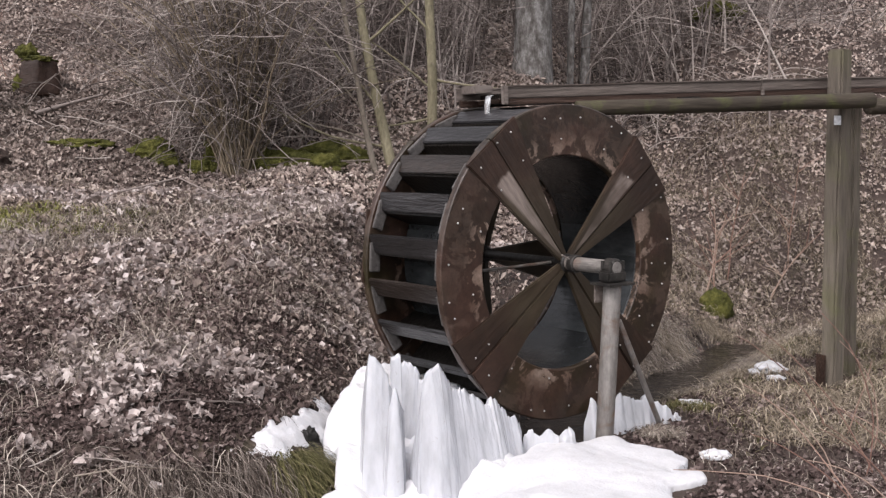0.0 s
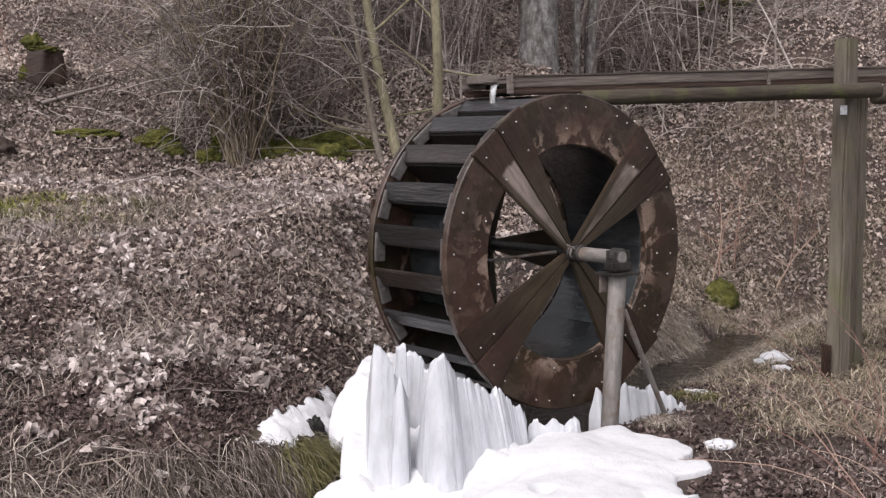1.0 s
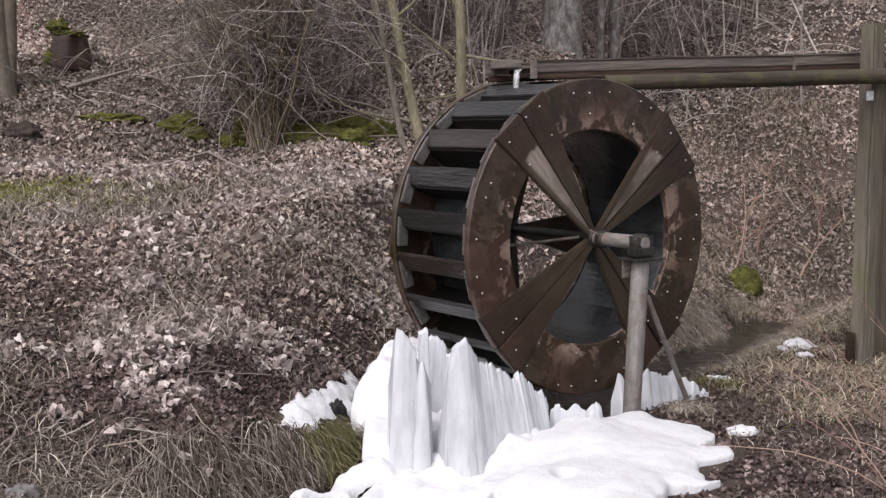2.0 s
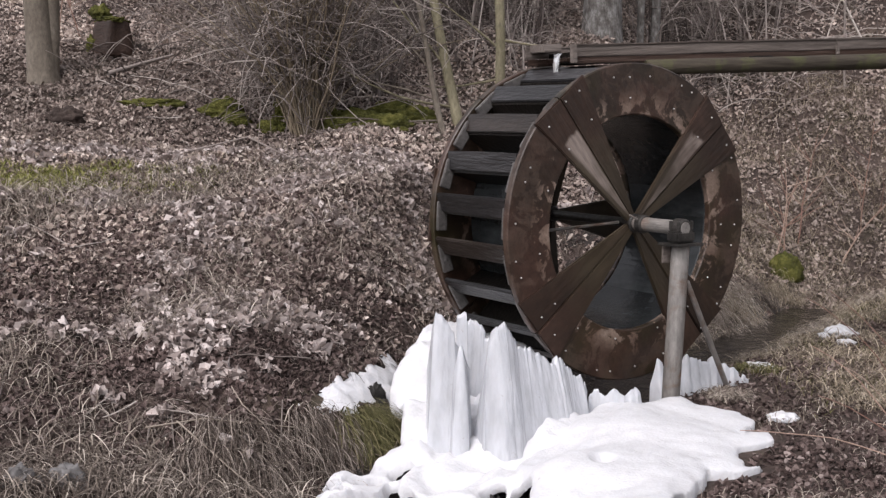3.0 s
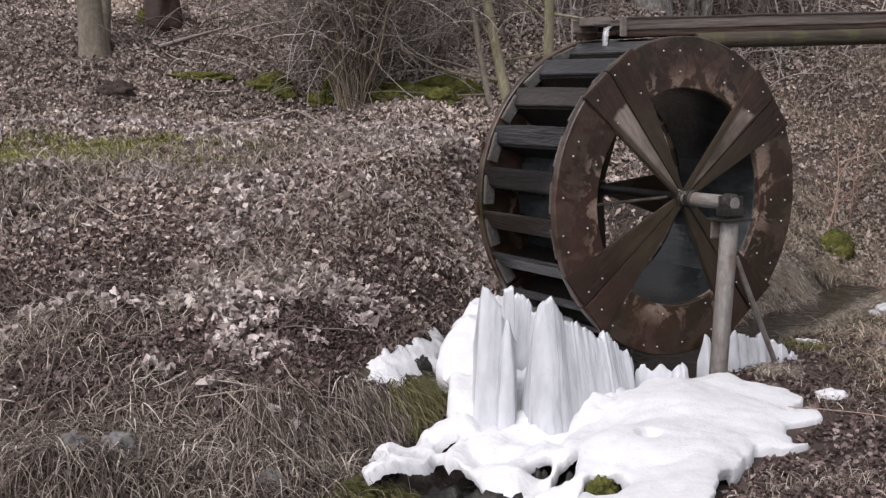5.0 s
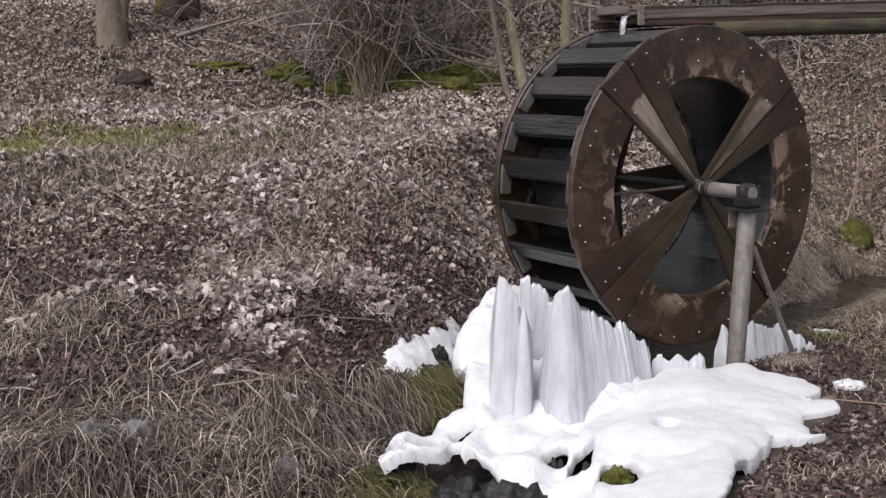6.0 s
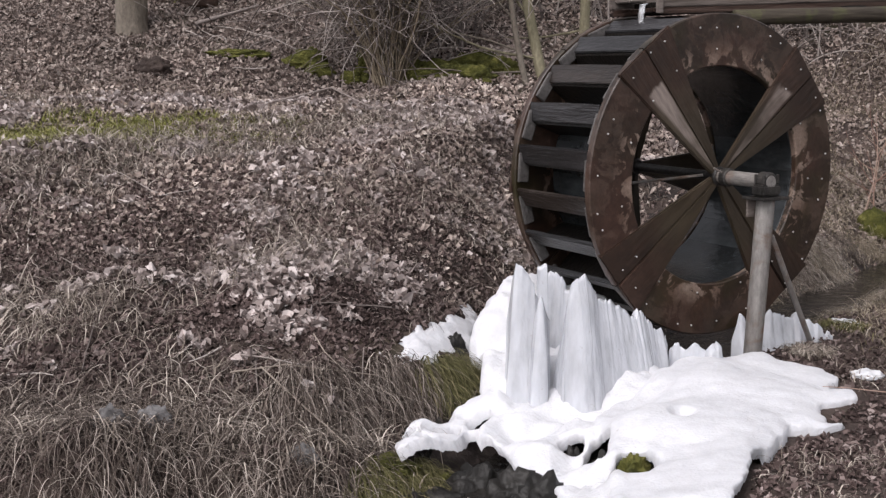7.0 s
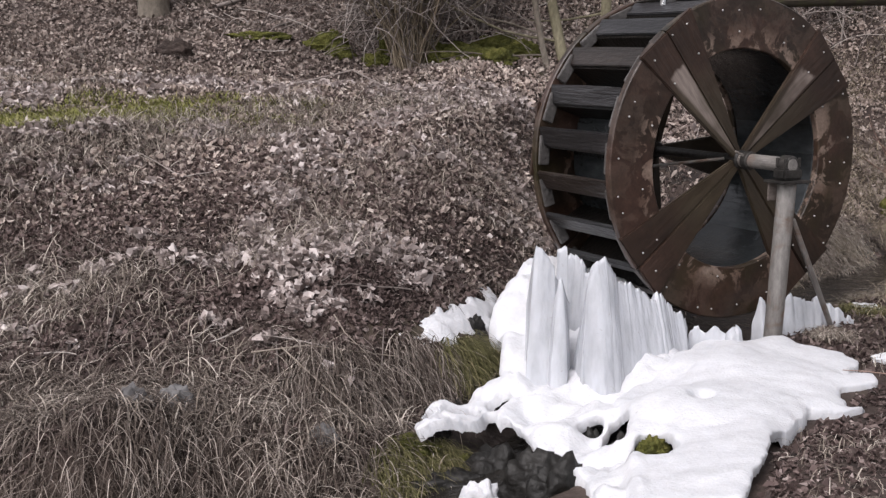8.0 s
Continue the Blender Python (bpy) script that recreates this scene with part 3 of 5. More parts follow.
def fboard(name, a, b, thick, high, mat, label="", seed=1, parent=None):
    L = (b - a).length
    return part(name, box(L, thick, high, 0.005, 0.006, max(2, int(L * 4)), seed), mat, parent or flume, label, fi @ along(a, b))


fboard("bottom_board", fl(0.0, 0, 0.012), fl(FL, 0, 0.012), 0.27, 0.024, M_WETBOARD, "wet dark bottom board", 2)
for n, e, sd in ((0.145, 1.92, 3), (-0.145, 1.7, 4)):
    s0 = 0.02 if n > 0 else -0.14
    fboard("side_board", fl(s0, n, 0.062), fl(e, n, 0.062), 0.022, 0.062, M_BOARD, "weathered grey side board", sd)
    fboard("side_board", fl(e + 0.004, n, 0.060), fl(FL, n, 0.060), 0.022, 0.062, M_BOARD, "weathered grey side board", sd + 7)
    fboard("side_board", fl(s0 + 0.02, n * 0.99, 0.010), fl(FL, n * 0.99, 0.010), 0.020, 0.040, M_WETBOARD, "dark wet lower side board", sd + 3)
    fboard("top_strip", fl(s0, n * 1.02, 0.099), fl(e, n * 1.02, 0.099), 0.034, 0.012, M_BOARD, "", sd + 5)
    fboard("top_strip", fl(e + 0.006, n * 1.02, 0.097), fl(FL, n * 1.02, 0.097), 0.034, 0.012, M_BOARD, "", sd + 6)
part("end_cleat", box(0.03, 0.04, 0.11, 0.004), M_BOARD, flume, "", fi @ along(fl(0.005, 0.178, 0.05), fl(0.035, 0.178, 0.05)))
part("lip_board", box(0.12, 0.19, 0.05, 0.006), M_BOARD, flume, "", fi @ along(fl(-0.11, -0.045, 0.09), fl(0.01, -0.045, 0.09)))
part("joint_strip", box(0.02, 0.02, 0.06, 0.003), M_BOARD, flume, "", fi @ along(fl(1.91, 0.168, 0.03), fl(1.93, 0.168, 0.03)))
# water standing in the flume, and falling from its end
tagged(part("flume_water", box(FL - 0.1, 0.262, 0.03, 0.0), M_WATER, None, "", along(fl(0.03, 0, 0.045), fl(FL - 0.1, 0, 0.045))), "thin sheet of water running in the flume", "water")
bm = bmesh.new()
for strand, (off, wide, drop) in enumerate(((0.13, 0.020, 0.27), (0.09, 0.018, 0.30), (0.11, 0.04, 0.12))):
    prev = None
    for i in range(15):
        q = i / 14
        c = fl(-0.04 - 0.035 * math.sqrt(q), off + 0.01 * noise.noise(Vector((strand * 5, q * 4, 0))), 0.05 - drop * q ** 1.8)
        ring = []
        for k in range(10):
            a = 2 * math.pi * k / 10
            wq = (wide * (1 - 0.6 * q)) * (1 + 0.4 * noise.noise(Vector((a, q * 6, strand * 3))))
            ring.append(bm.verts.new(c + FN * wq * math.cos(a) + (FD * 0.6 + FUP * 0.5) * (0.009 * (1 + 0.8 * noise.noise(Vector((a * 2, q * 9, strand))))) * math.sin(a)))
        if prev:
            for k in range(10):
                bm.faces.new((prev[k], prev[(k + 1) % 10], ring[(k + 1) % 10], ring[k]))
        else:
            bm.faces.new(ring[::-1])
        prev = ring
    bm.faces.new(prev)
tagged(part("water_jet", bm, M_FALL, None, "", None, True), "clear water pouring from the flume onto the wheel", "water")

POST_A = Vector((2.605, 8.06, 0))
POST_B = Vector((2.86, 8.52, 0))
trestle = thing("trestle", Matrix.Translation(on_land(POST_A.x, POST_A.y)), "weathered wooden trestle posts with round log beams under the flume", "trestle")
ti = trestle.matrix_basis.inverted()
for p0, high, wd, rot in ((POST_A, 2.265, 0.118, 38), (POST_B, 1.95, 0.09, 30)):
    g = on_land(p0.x, p0.y, -0.15)
    bm = box(high - g.z, wd, wd, 0.014, 0.012, 12, int(p0.x * 10))
    part("post", bm, M_POST, trestle, "weathered grey wooden post", ti @ Matrix.Translation((p0.x, p0.y, (high + g.z) / 2)) @ pose(0, 0, 0, 0, -90, 0) @ pose(0, 0, 0, rot, 0, 0))
la, lb = Vector((0.80, 7.37, 1.855)), Vector((2.80, 7.975, 1.93))
part("log_beam", rod(0.046, (lb - la).length, 18, 0.006, 10, 0.08, 2, 1.1), M_LOG, trestle, "round mossy log beam", ti @ between(la, lb), True)
la, lb = Vector((2.86, 8.24, 1.90)), Vector((5.0, 9.2, 1.95))
part("log_beam", rod(0.055, (lb - la).length, 18, 0.006, 10, 0.08, 5), M_LOG, trestle, "round mossy log beam", ti @ between(la, lb), True)
# dark block standing in for the shadow notch between flume and log
c = fl(1.33, 0.16, -0.02)
part("wedge", box(0.16, 0.06, 0.05, 0.005), M_DARK, trestle, "dark block in place of the shadow notch under the flume", ti @ along(c - FD * 0.08, c + FD * 0.08))
part("tag", box(0.055, 0.004, 0.06, 0.001), M_TAG, trestle, "small white metal tag", ti @ pose(POST_A.x - 0.035, POST_A.y - 0.09, 1.80, 0, 0, 20))
part("footing", box(0.016, 0.09, 0.30, 0.004), M_WETBOARD, trestle, "dark rusty side plate at the foot", ti @ pose(POST_A.x - 0.085, POST_A.y - 0.03, float(land(2.5, 8.05)) + 0.1, 0, 0, 20))

# ---- ice and old snow under the wheel ----
EDGE = [(-0.90, 5.36), (-0.93, 5.60), (-0.87, 5.75), (-0.74, 5.84), (-0.66, 5.98), (-0.57, 6.09), (-0.59, 6.39), (-0.67, 6.56), (-0.63, 6.75), (-0.57, 7.0), (-0.46, 7.3), (-0.30, 7.5),
        (0.05, 7.1), (0.42, 6.55), (0.70, 6.42), (0.95, 6.68), (1.09, 6.48), (1.26, 6.37), (1.27, 6.13), (1.15, 5.94), (1.34, 6.02), (1.31, 5.81), (1.12, 5.67), (1.08, 5.42), (1.23, 5.51),
        (1.06, 5.32), (0.91, 5.28), (0.83, 5.1), (0.65, 4.73), (0.58, 4.35), (0.48, 4.0), (0.0, 4.05), (-0.09, 4.58), (-0.21, 4.89), (-0.34, 5.16), (-0.38, 5.44), (-0.53, 5.54), (-0.60, 5.62), (-0.71, 5.42)]
HOLES = [(0.20, 4.80, 0.085, 0.13), (0.05, 5.16, 0.04, 0.10), (-0.07, 5.27, 0.055, 0.03), (-0.52, 5.83, 0.045, 0.055), (-0.56, 5.64, 0.035, 0.10), (-0.73, 5.70, 0.055, 0.04), (-0.78, 5.55, 0.03, 0.04), (-0.66, 5.74, 0.03, 0.035), (-0.84, 5.64, 0.025, 0.03)]
TOPS = [(-0.95, 5.55, -0.23), (-0.75, 5.78, -0.15), (-0.72, 5.55, -0.20), (-0.60, 5.6, -0.20), (-0.11, 4.9, -0.17), (0.47, 4.4, -0.04), (1.27, 5.88, 0.03), (0.86, 6.5, 0.03), (-0.60, 6.3, -0.06), (-0.55, 6.8, 0.16),
        (-0.5, 7.25, 0.24), (-0.15, 7.2, 0.20), (0.4, 5.3, 0.02), (0.05, 5.6, -0.10), (0, 6.2, 0.02), (0.5, 6.3, -0.01), (-0.30, 5.55, -0.22), (-0.35, 6.1, -0.10), (0.8, 5.6, 0.01)]
ax_, ay_ = np.arange(-1.1, 1.5, 0.016), np.arange(4.0, 7.8, 0.016)
QX, QY = np.meshgrid(ax_, ay_)


def edge_distance(x, y, poly):
    """Distance to the outline, positive inside."""
    inside = np.zeros(x.shape, bool)
    best = np.full(x.shape, 9.0)
    for (x0, y0), (x1, y1) in zip(poly, poly[1:] + poly[:1]):
        dx, dy = x1 - x0, y1 - y0
        t = np.clip(((x - x0) * dx + (y - y0) * dy) / (dx * dx + dy * dy), 0, 1)
        best = np.minimum(best, np.hypot(x - x0 - t * dx, y - y0 - t * dy))
        if y0 != y1:
            inside ^= ((y0 > y) != (y1 > y)) & (x < x0 + (y - y0) * dx / dy)
    return np.where(inside, best, -best)


sd = edge_distance(QX, QY, EDGE) + 0.022 * vnoise(QX / 0.13, QY / 0.13, 21) + 0.012 * vnoise(QX / 0.08, QY / 0.09, 22) - 0.055 * np.maximum(vnoise(QX / 0.06, QY / 0.09, 35), 0) * (QX < -0.4) * (QY < 6.2)
for hx, hy, hr, hs in HOLES:
    sd = np.minimum(sd, (np.hypot((QX - hx) / hr, (QY - hy) / hs) - 1) * min(hr, hs) + 0.012 * vnoise(QX / 0.04, QY / 0.04, 25))
wsum, top = 0, 0
for tx, ty, tz in TOPS:
    q = 1 / ((QX - tx) ** 2 + (QY - ty) ** 2 + 0.02) ** 2
    wsum, top = wsum + q, top + q * tz
top = np.maximum(top / wsum, land(QX, QY) + 0.05)
e = np.clip(sd / np.interp(QX, [0.4, 0.9], [0.05, 0.14]), 0, 1)
FRONT = [(0.42, 6.34), (0.35, 6.13), (0.30, 5.93), (0.19, 5.84), (0.09, 5.73), (0.05, 5.51), (0.06, 5.22), (0.12, 4.87), (0.10, 4.47), (0.1, 3.8), (1.8, 3.8), (1.9, 6.8), (0.9, 6.9)]
MOUND = [(-0.62, 6.25), (-0.46, 6.04), (-0.2, 6.1), (0.1, 6.22), (0.3, 6.35), (0.3, 7.4), (-0.7, 7.4)]
ef = np.clip((edge_distance(QX, QY, FRONT) + 0.02 * vnoise(QX / 0.14, QY / 0.14, 27)) / 0.07 + 0.1, 0, 1)
sb_ = np.clip((edge_distance(QX, QY, MOUND) + 0.05 * vnoise(QX / 0.12, QY / 0.12, 28)) / 0.16, 0, 1)
lumpy = 1 - 0.85 * ef
top = top - 0.05 * (1 - np.sqrt(1 - (1 - e) ** 2)) + (0.03 * vnoise(QX / 0.35, QY / 0.35, 23) + 0.014 * vnoise(QX / 0.09, QY / 0.09, 24)) * lumpy
top = top + 0.06 * np.sqrt(1 - (1 - ef) ** 2) * np.clip((1.15 - QX) / 0.5, 0.25, 1) - 0.005 + 0.012 * vnoise(QX / 0.5, QY / 0.4, 26) * ef + 0.003 * vnoise(QX / 0.06, QY / 0.06, 34)
top = top + 0.07 * np.sqrt(1 - (1 - sb_) ** 2) + 0.05 * np.maximum(vnoise(QX / 0.16, QY / 0.13, 29), -0.5) * (1 - ef)
top += 0.05 * np.exp(-(((QX + 0.08) / 0.10) ** 2 + ((QY - 5.52) / 0.10) ** 2)) + 0.04 * np.exp(-(((QX + 0.22) / 0.13) ** 2 + ((QY - 5.25) / 0.12) ** 2))
top += 0.022 * np.abs(vnoise(QX / 0.05, QY / 0.05, 36)) * (1 - ef) * e
top -= 0.09 * np.exp(-(((QX + 0.03) / 0.14) ** 2 + ((QY - 5.80) / 0.12) ** 2)) * (1 - ef)
top -= 0.085 * np.exp(-(((QX - 0.42) / 0.045) ** 2 + ((QY - 5.27) / 0.055) ** 2) ** 2)
keep = sd > 0
nx_ = len(ax_)
vid = np.full(keep.shape, -1, int)
cells = keep[:-1, :-1] & keep[1:, :-1] & keep[:-1, 1:] & keep[1:, 1:]
used = np.zeros(keep.shape, bool)
for oy in (0, 1):
    for ox in (0, 1):
        used[oy:oy + cells.shape[0], ox:ox + cells.shape[1]] |= cells
vid[used] = np.arange(used.sum())
gy_, gx_ = np.gradient(sd, 0.016)
g2 = gx_ ** 2 + gy_ ** 2 + 0.05
near_edge = used & (sd < 0.03)
near_edge[1:-1, 1:-1] &= ~(cells[:-1, :-1] & cells[1:, :-1] & cells[:-1, 1:] & cells[1:, 1:])
SX_ = QX - np.where(near_edge, np.clip(sd * gx_ / g2, -0.018, 0.018), 0)
SY_ = QY - np.where(near_edge, np.clip(sd * gy_ / g2, -0.018, 0.018), 0)
sv = np.stack([SX_[used], SY_[used], np.where(near_edge, top - 0.02, top)[used]], -1)
sf = np.stack([vid[:-1, :-1][cells], vid[:-1, 1:][cells], vid[1:, 1:][cells], vid[1:, :-1][cells]], -1)
me = mesh_of("snow_sheet", sv, sf, M_SNOW, True)
bm = bmesh.new()
bm.from_mesh(me)
rim_edges = [ed for ed in bm.edges if ed.is_boundary]
rim_verts = list({v for ed in rim_edges for v in ed.verts})
for _ in range(9):
    bmesh.ops.smooth_vert(bm, verts=rim_verts, factor=0.5, use_axis_x=True, use_axis_y=True, use_axis_z=True)
down = bmesh.ops.extrude_edge_only(bm, edges=rim_edges)
for v in down["geom"]:
    if isinstance(v, bmesh.types.BMVert):
        g = float(land(v.co.x, v.co.y))
        if v.co.z - g < 0.07:
            v.co.z = g - 0.03
        else:
            v.co.z -= 0.05
            v.co += (Vector((0.15, 5.6, v.co.z)) - v.co).normalized() * 0.025
bm.to_mesh(me)
bm.free()
me.polygons.foreach_set("use_smooth", [True] * len(me.polygons))
tagged(new("snow_sheet", me), "sheet of old white snow and ice over the brook", "snow")

# fluted ice spikes grown by the splashing water
SPIKES = [(0.655, 6.34, 0.135, 0.05, 0.045)]
ice_bank = thing("ice_formation", pose(0, 6.2, -0.3), "upright fluted white ice spikes under the wheel", "ice")
for i, (sx, sy, sz, ra, rb) in enumerate(SPIKES):
    base = -0.26 if sx < 0.2 else -0.08
    bm = bmesh.new()
    prev = None
    for k in range(18):
        q = k / 17
        f = (1.2 - 0.5 * q) * (1 - max(0, (q - 0.86) / 0.14) ** 2 * 0.75)
        ring = []
        for j in range(24):
            a = 2 * math.pi * j / 24
            c, s = math.cos(a), math.sin(a)
            flute = 1 + 0.30 * noise.noise(Vector((c * 2.2, s * 2.2, i * 3.7 + q * 0.7))) + 0.20 * noise.noise(Vector((c * 6, s * 6, i * 5.1 + q * 1.2)))
            wob = 0.02 * noise.noise(Vector((i, q * 3, 2)))
            cut = (0.5 + 0.5 * noise.noise(Vector((c * 1.3, s * 1.3, i * 9.0))) + 0.35 * noise.noise(Vector((c * 5, s * 5, i * 2.0)))) * 0.22 * (sz - base)
            z = base + (sz - base - max(cut, 0) + 0.02) * q
            ring.append(bm.verts.new((sx + ra * f * flute * c + wob, sy + rb * f * flute * s - 0.10 * (1 - q), z - 6.2 * 0)))
        if prev:
            for j in range(24):
                bm.faces.new((prev[j], prev[(j + 1) % 24], ring[(j + 1) % 24], ring[j]))
        prev = ring
    bm.faces.new(prev)
    part("ice_spike", bm, M_ICE, ice_bank, "", ice_bank.matrix_basis.inverted(), True)


def ice_curtain(path, tops, thick, seed, n=170, rows=30, column=0.045):
    """A standing wall of grown ice: upright columns of uneven height, grooved between, wider at the foot."""
    path, tops = np.array(path, float), np.array(tops, float)
    k = np.linspace(0, len(path) - 1, n)
    px, py = (np.interp(k, np.arange(len(path)), path[:, i]) for i in (0, 1))
    th = np.interp(np.linspace(0, 1, n), np.linspace(0, 1, len(tops)), tops)
    arc = np.concatenate([[0], np.cumsum(np.hypot(np.diff(px), np.diff(py)))])
    local = np.random.default_rng(seed)
    cuts = np.concatenate([[-0.03], np.cumsum(column * (0.45 + 1.2 * local.random(60))) - 0.03])
    short, lean, bulge = 0.04 * local.random(61) ** 2, local.random(61), 0.2 + 0.9 * local.random(61) ** 2

    def cell(a):
        c = np.clip(np.searchsorted(cuts, a) - 1, 0, 59)
        w = cuts[c + 1] - cuts[c]
        return c, w, np.clip((a - cuts[c]) / w, 0, 1)

    c, w, u = cell(arc)
    th = th - short[c] - 0.28 * w * np.abs(u - lean[c]) - 0.016 * np.abs(vnoise(arc / 0.02, arc * 0 + seed, 69))
    dx, dy = np.gradient(px), np.gradient(py)
    q = np.hypot(dx, dy)
    nx, ny = dy / q, -dx / q
    end = np.clip(np.minimum(arc, arc[-1] - arc) / 0.05, 0.15, 1)
    bm = bmesh.new()
    grid = []
    for side in (1, -1):
        for r in range(rows + 1):
            f = r / rows
            f = f if side > 0 else 1 - f
            if side < 0 and r == 0:
                continue
            z = -0.30 + (th + 0.30) * f
            c, w, u = cell(arc + 0.014 * vnoise(z / 0.22, z * 0 + seed, 70 + side))
            fl_ = bulge[c] * np.minimum(w, 0.07) * 0.22 * (1 - np.abs(u - 0.2 - 0.6 * lean[c]) / np.where(u < 0.2 + 0.6 * lean[c], 0.2 + 0.6 * lean[c], 0.8 - 0.6 * lean[c])) ** 0.7 + 0.036 * vnoise(arc / 0.12, z * 1.6 + seed, 63 + side) + 0.006 * vnoise(arc / 0.035, z / 0.07, 67) + 0.0025 * vnoise(arc / 0.012, z / 0.03, 68)
            wide = np.maximum((thick * (1 - f) ** 0.85 + 0.006 + np.maximum(fl_, -0.02) * (1 - 0.6 * f)) * end, 0.003)
            grid.append([bm.verts.new((px[i] + side * nx[i] * wide[i], py[i] + side * ny[i] * wide[i], z[i])) for i in range(n)])
    for a, b in zip(grid, grid[1:]):
        for i in range(n - 1):
            bm.faces.new((a[i], a[i + 1], b[i + 1], b[i]))
    for i in (0, n - 1):
        col = [g[i] for g in grid]
        m = len(col)
        for j in range(m // 2 - 1):
            bm.faces.new((col[j], col[j + 1], col[m - 2 - j], col[m - 1 - j]) if i == 0 else (col[j + 1], col[j], col[m - 1 - j], col[m - 2 - j]))
    bmesh.ops.recalc_face_normals(bm, faces=bm.faces)
    part("ice_spike", bm, M_ICE, ice_bank, "", ice_bank.matrix_basis.inverted(), True)


ice_curtain([(-0.42, 6.14), (-0.36, 6.12), (-0.29, 6.12), (-0.20, 6.16)], [0.30, 0.50, 0.60, 0.57, 0.53, 0.47, 0.40, 0.30], 0.16, 1, 120, column=0.16)
ice_curtain([(-0.30, 6.02), (-0.24, 6.0), (-0.19, 6.03)], [0.02, 0.34, 0.45, 0.36, 0.10], 0.09, 2, 70, column=0.14)
ice_curtain([(-0.28, 6.42), (-0.18, 6.46), (-0.08, 6.42), (0.0, 6.38)], [0.52, 0.53, 0.50, 0.45, 0.42, 0.36], 0.07, 3, 120, column=0.15)
ice_curtain([(-0.12, 5.92), (-0.07, 5.97), (0.0, 6.03), (0.12, 6.13), (0.23, 6.23), (0.33, 6.33), (0.42, 6.42)], [0.10, 0.42, 0.54, 0.58, 0.53, 0.48, 0.45, 0.41, 0.36, 0.34, 0.29, 0.26, 0.24, 0.12], 0.15, 14, 240, column=0.10)
ice_curtain([(0.43, 6.42), (0.50, 6.40), (0.58, 6.38), (0.64, 6.36)], [0.10, 0.15, 0.12, 0.15, 0.13, 0.10], 0.06, 7, 60, column=0.07)


def lump(r, flat, seed, sub=3, rough=0.35, freq=2.2):
    """An uneven rounded lump standing on z = 0."""
    bm = bmesh.new()
    bmesh.ops.create_icosphere(bm, subdivisions=sub, radius=1.0)
    for v in bm.verts:
        d = v.co.normalized()
        f = 1 + rough * noise.noise(d * freq + Vector((seed * 3.1, seed, 0))) + rough * 0.4 * noise.noise(d * freq * 3 + Vector((0, seed * 2.2, 5))) + (0.16 * noise.noise(d * 14) if sub > 4 else 0)
        v.co = Vector((d.x * r[0] * f, d.y * r[1] * f, max(d.z * f, -0.35) * flat))
    return bm


for x, y, rx, ry, fl_, lab in ((1.45, 6.38, 0.085, 0.06, 0.032, "thin clear ice plate lying on the mud"), (2.42, 8.94, 0.12, 0.10, 0.06, "small melting snow patch in the grass"), (2.38, 8.62, 0.07, 0.06, 0.03, "small melting snow patch in the grass"), (2.29, 8.85, 0.04, 0.08, 0.03, "small melting snow patch in the grass"),
                               (-0.52, 4.86, 0.09, 0.05, 0.14, "white ice lump among wet stones"), (1.57, 7.62, 0.10, 0.09, 0.03, "small melting snow patch in the grass")):
    tagged(part("snow_patch", lump((rx, ry), fl_, x * 7, 4, 0.38, 2.2), M_SNOW, None, "", Matrix.Translation(on_land(x, y, fl_ * 0.4)), True), lab, "snow", "snow patches")
LEFT = [(-1.07, 6.20), (-0.99, 6.38), (-0.88, 6.56), (-0.78, 6.85), (-0.74, 7.28), (-0.64, 7.25), (-0.66, 6.95), (-0.62, 6.70), (-0.75, 6.54), (-0.80, 6.36), (-0.92, 6.26)]
lx, ly = np.arange(-1.2, -0.5, 0.014), np.arange(6.05, 7.4, 0.014)
LX, LY = np.meshgrid(lx, ly)
d = edge_distance(LX, LY, LEFT) + 0.05 * vnoise(LX / 0.08, LY / 0.10, 31) + 0.025 * vnoise(LX / 0.03, LY / 0.035, 32)
e = np.clip(d / 0.05, -1, 1)
Z = land(LX, LY) + np.where(e > 0, 0.028 * np.sqrt(1 - (1 - np.abs(e)) ** 2), e * 0.03) + 0.010 * vnoise(LX / 0.05, LY / 0.05, 33)
c = (e[:-1, :-1] > -0.5) & (e[1:, 1:] > -0.5)
ids = np.arange(LX.size).reshape(LX.shape)
tagged(new("snow_patch", mesh_of("snow_patch", np.stack([LX, LY, Z], -1).reshape(-1, 3), np.stack([ids[:-1, :-1][c], ids[:-1, 1:][c], ids[1:, 1:][c], ids[1:, :-1][c]], -1), M_SNOW, True)), "ragged thin snow patch on the brook bank", "snow", "snow patches")

ice_curtain([(0.82, 6.98), (0.92, 7.0), (1.06, 7.06), (1.22, 7.13), (1.42, 7.16)], [0.05, 0.20, 0.16, 0.14, 0.15, 0.22, 0.17, 0.17, 0.17, 0.13, 0.09, 0.05], 0.09, 9, 110)

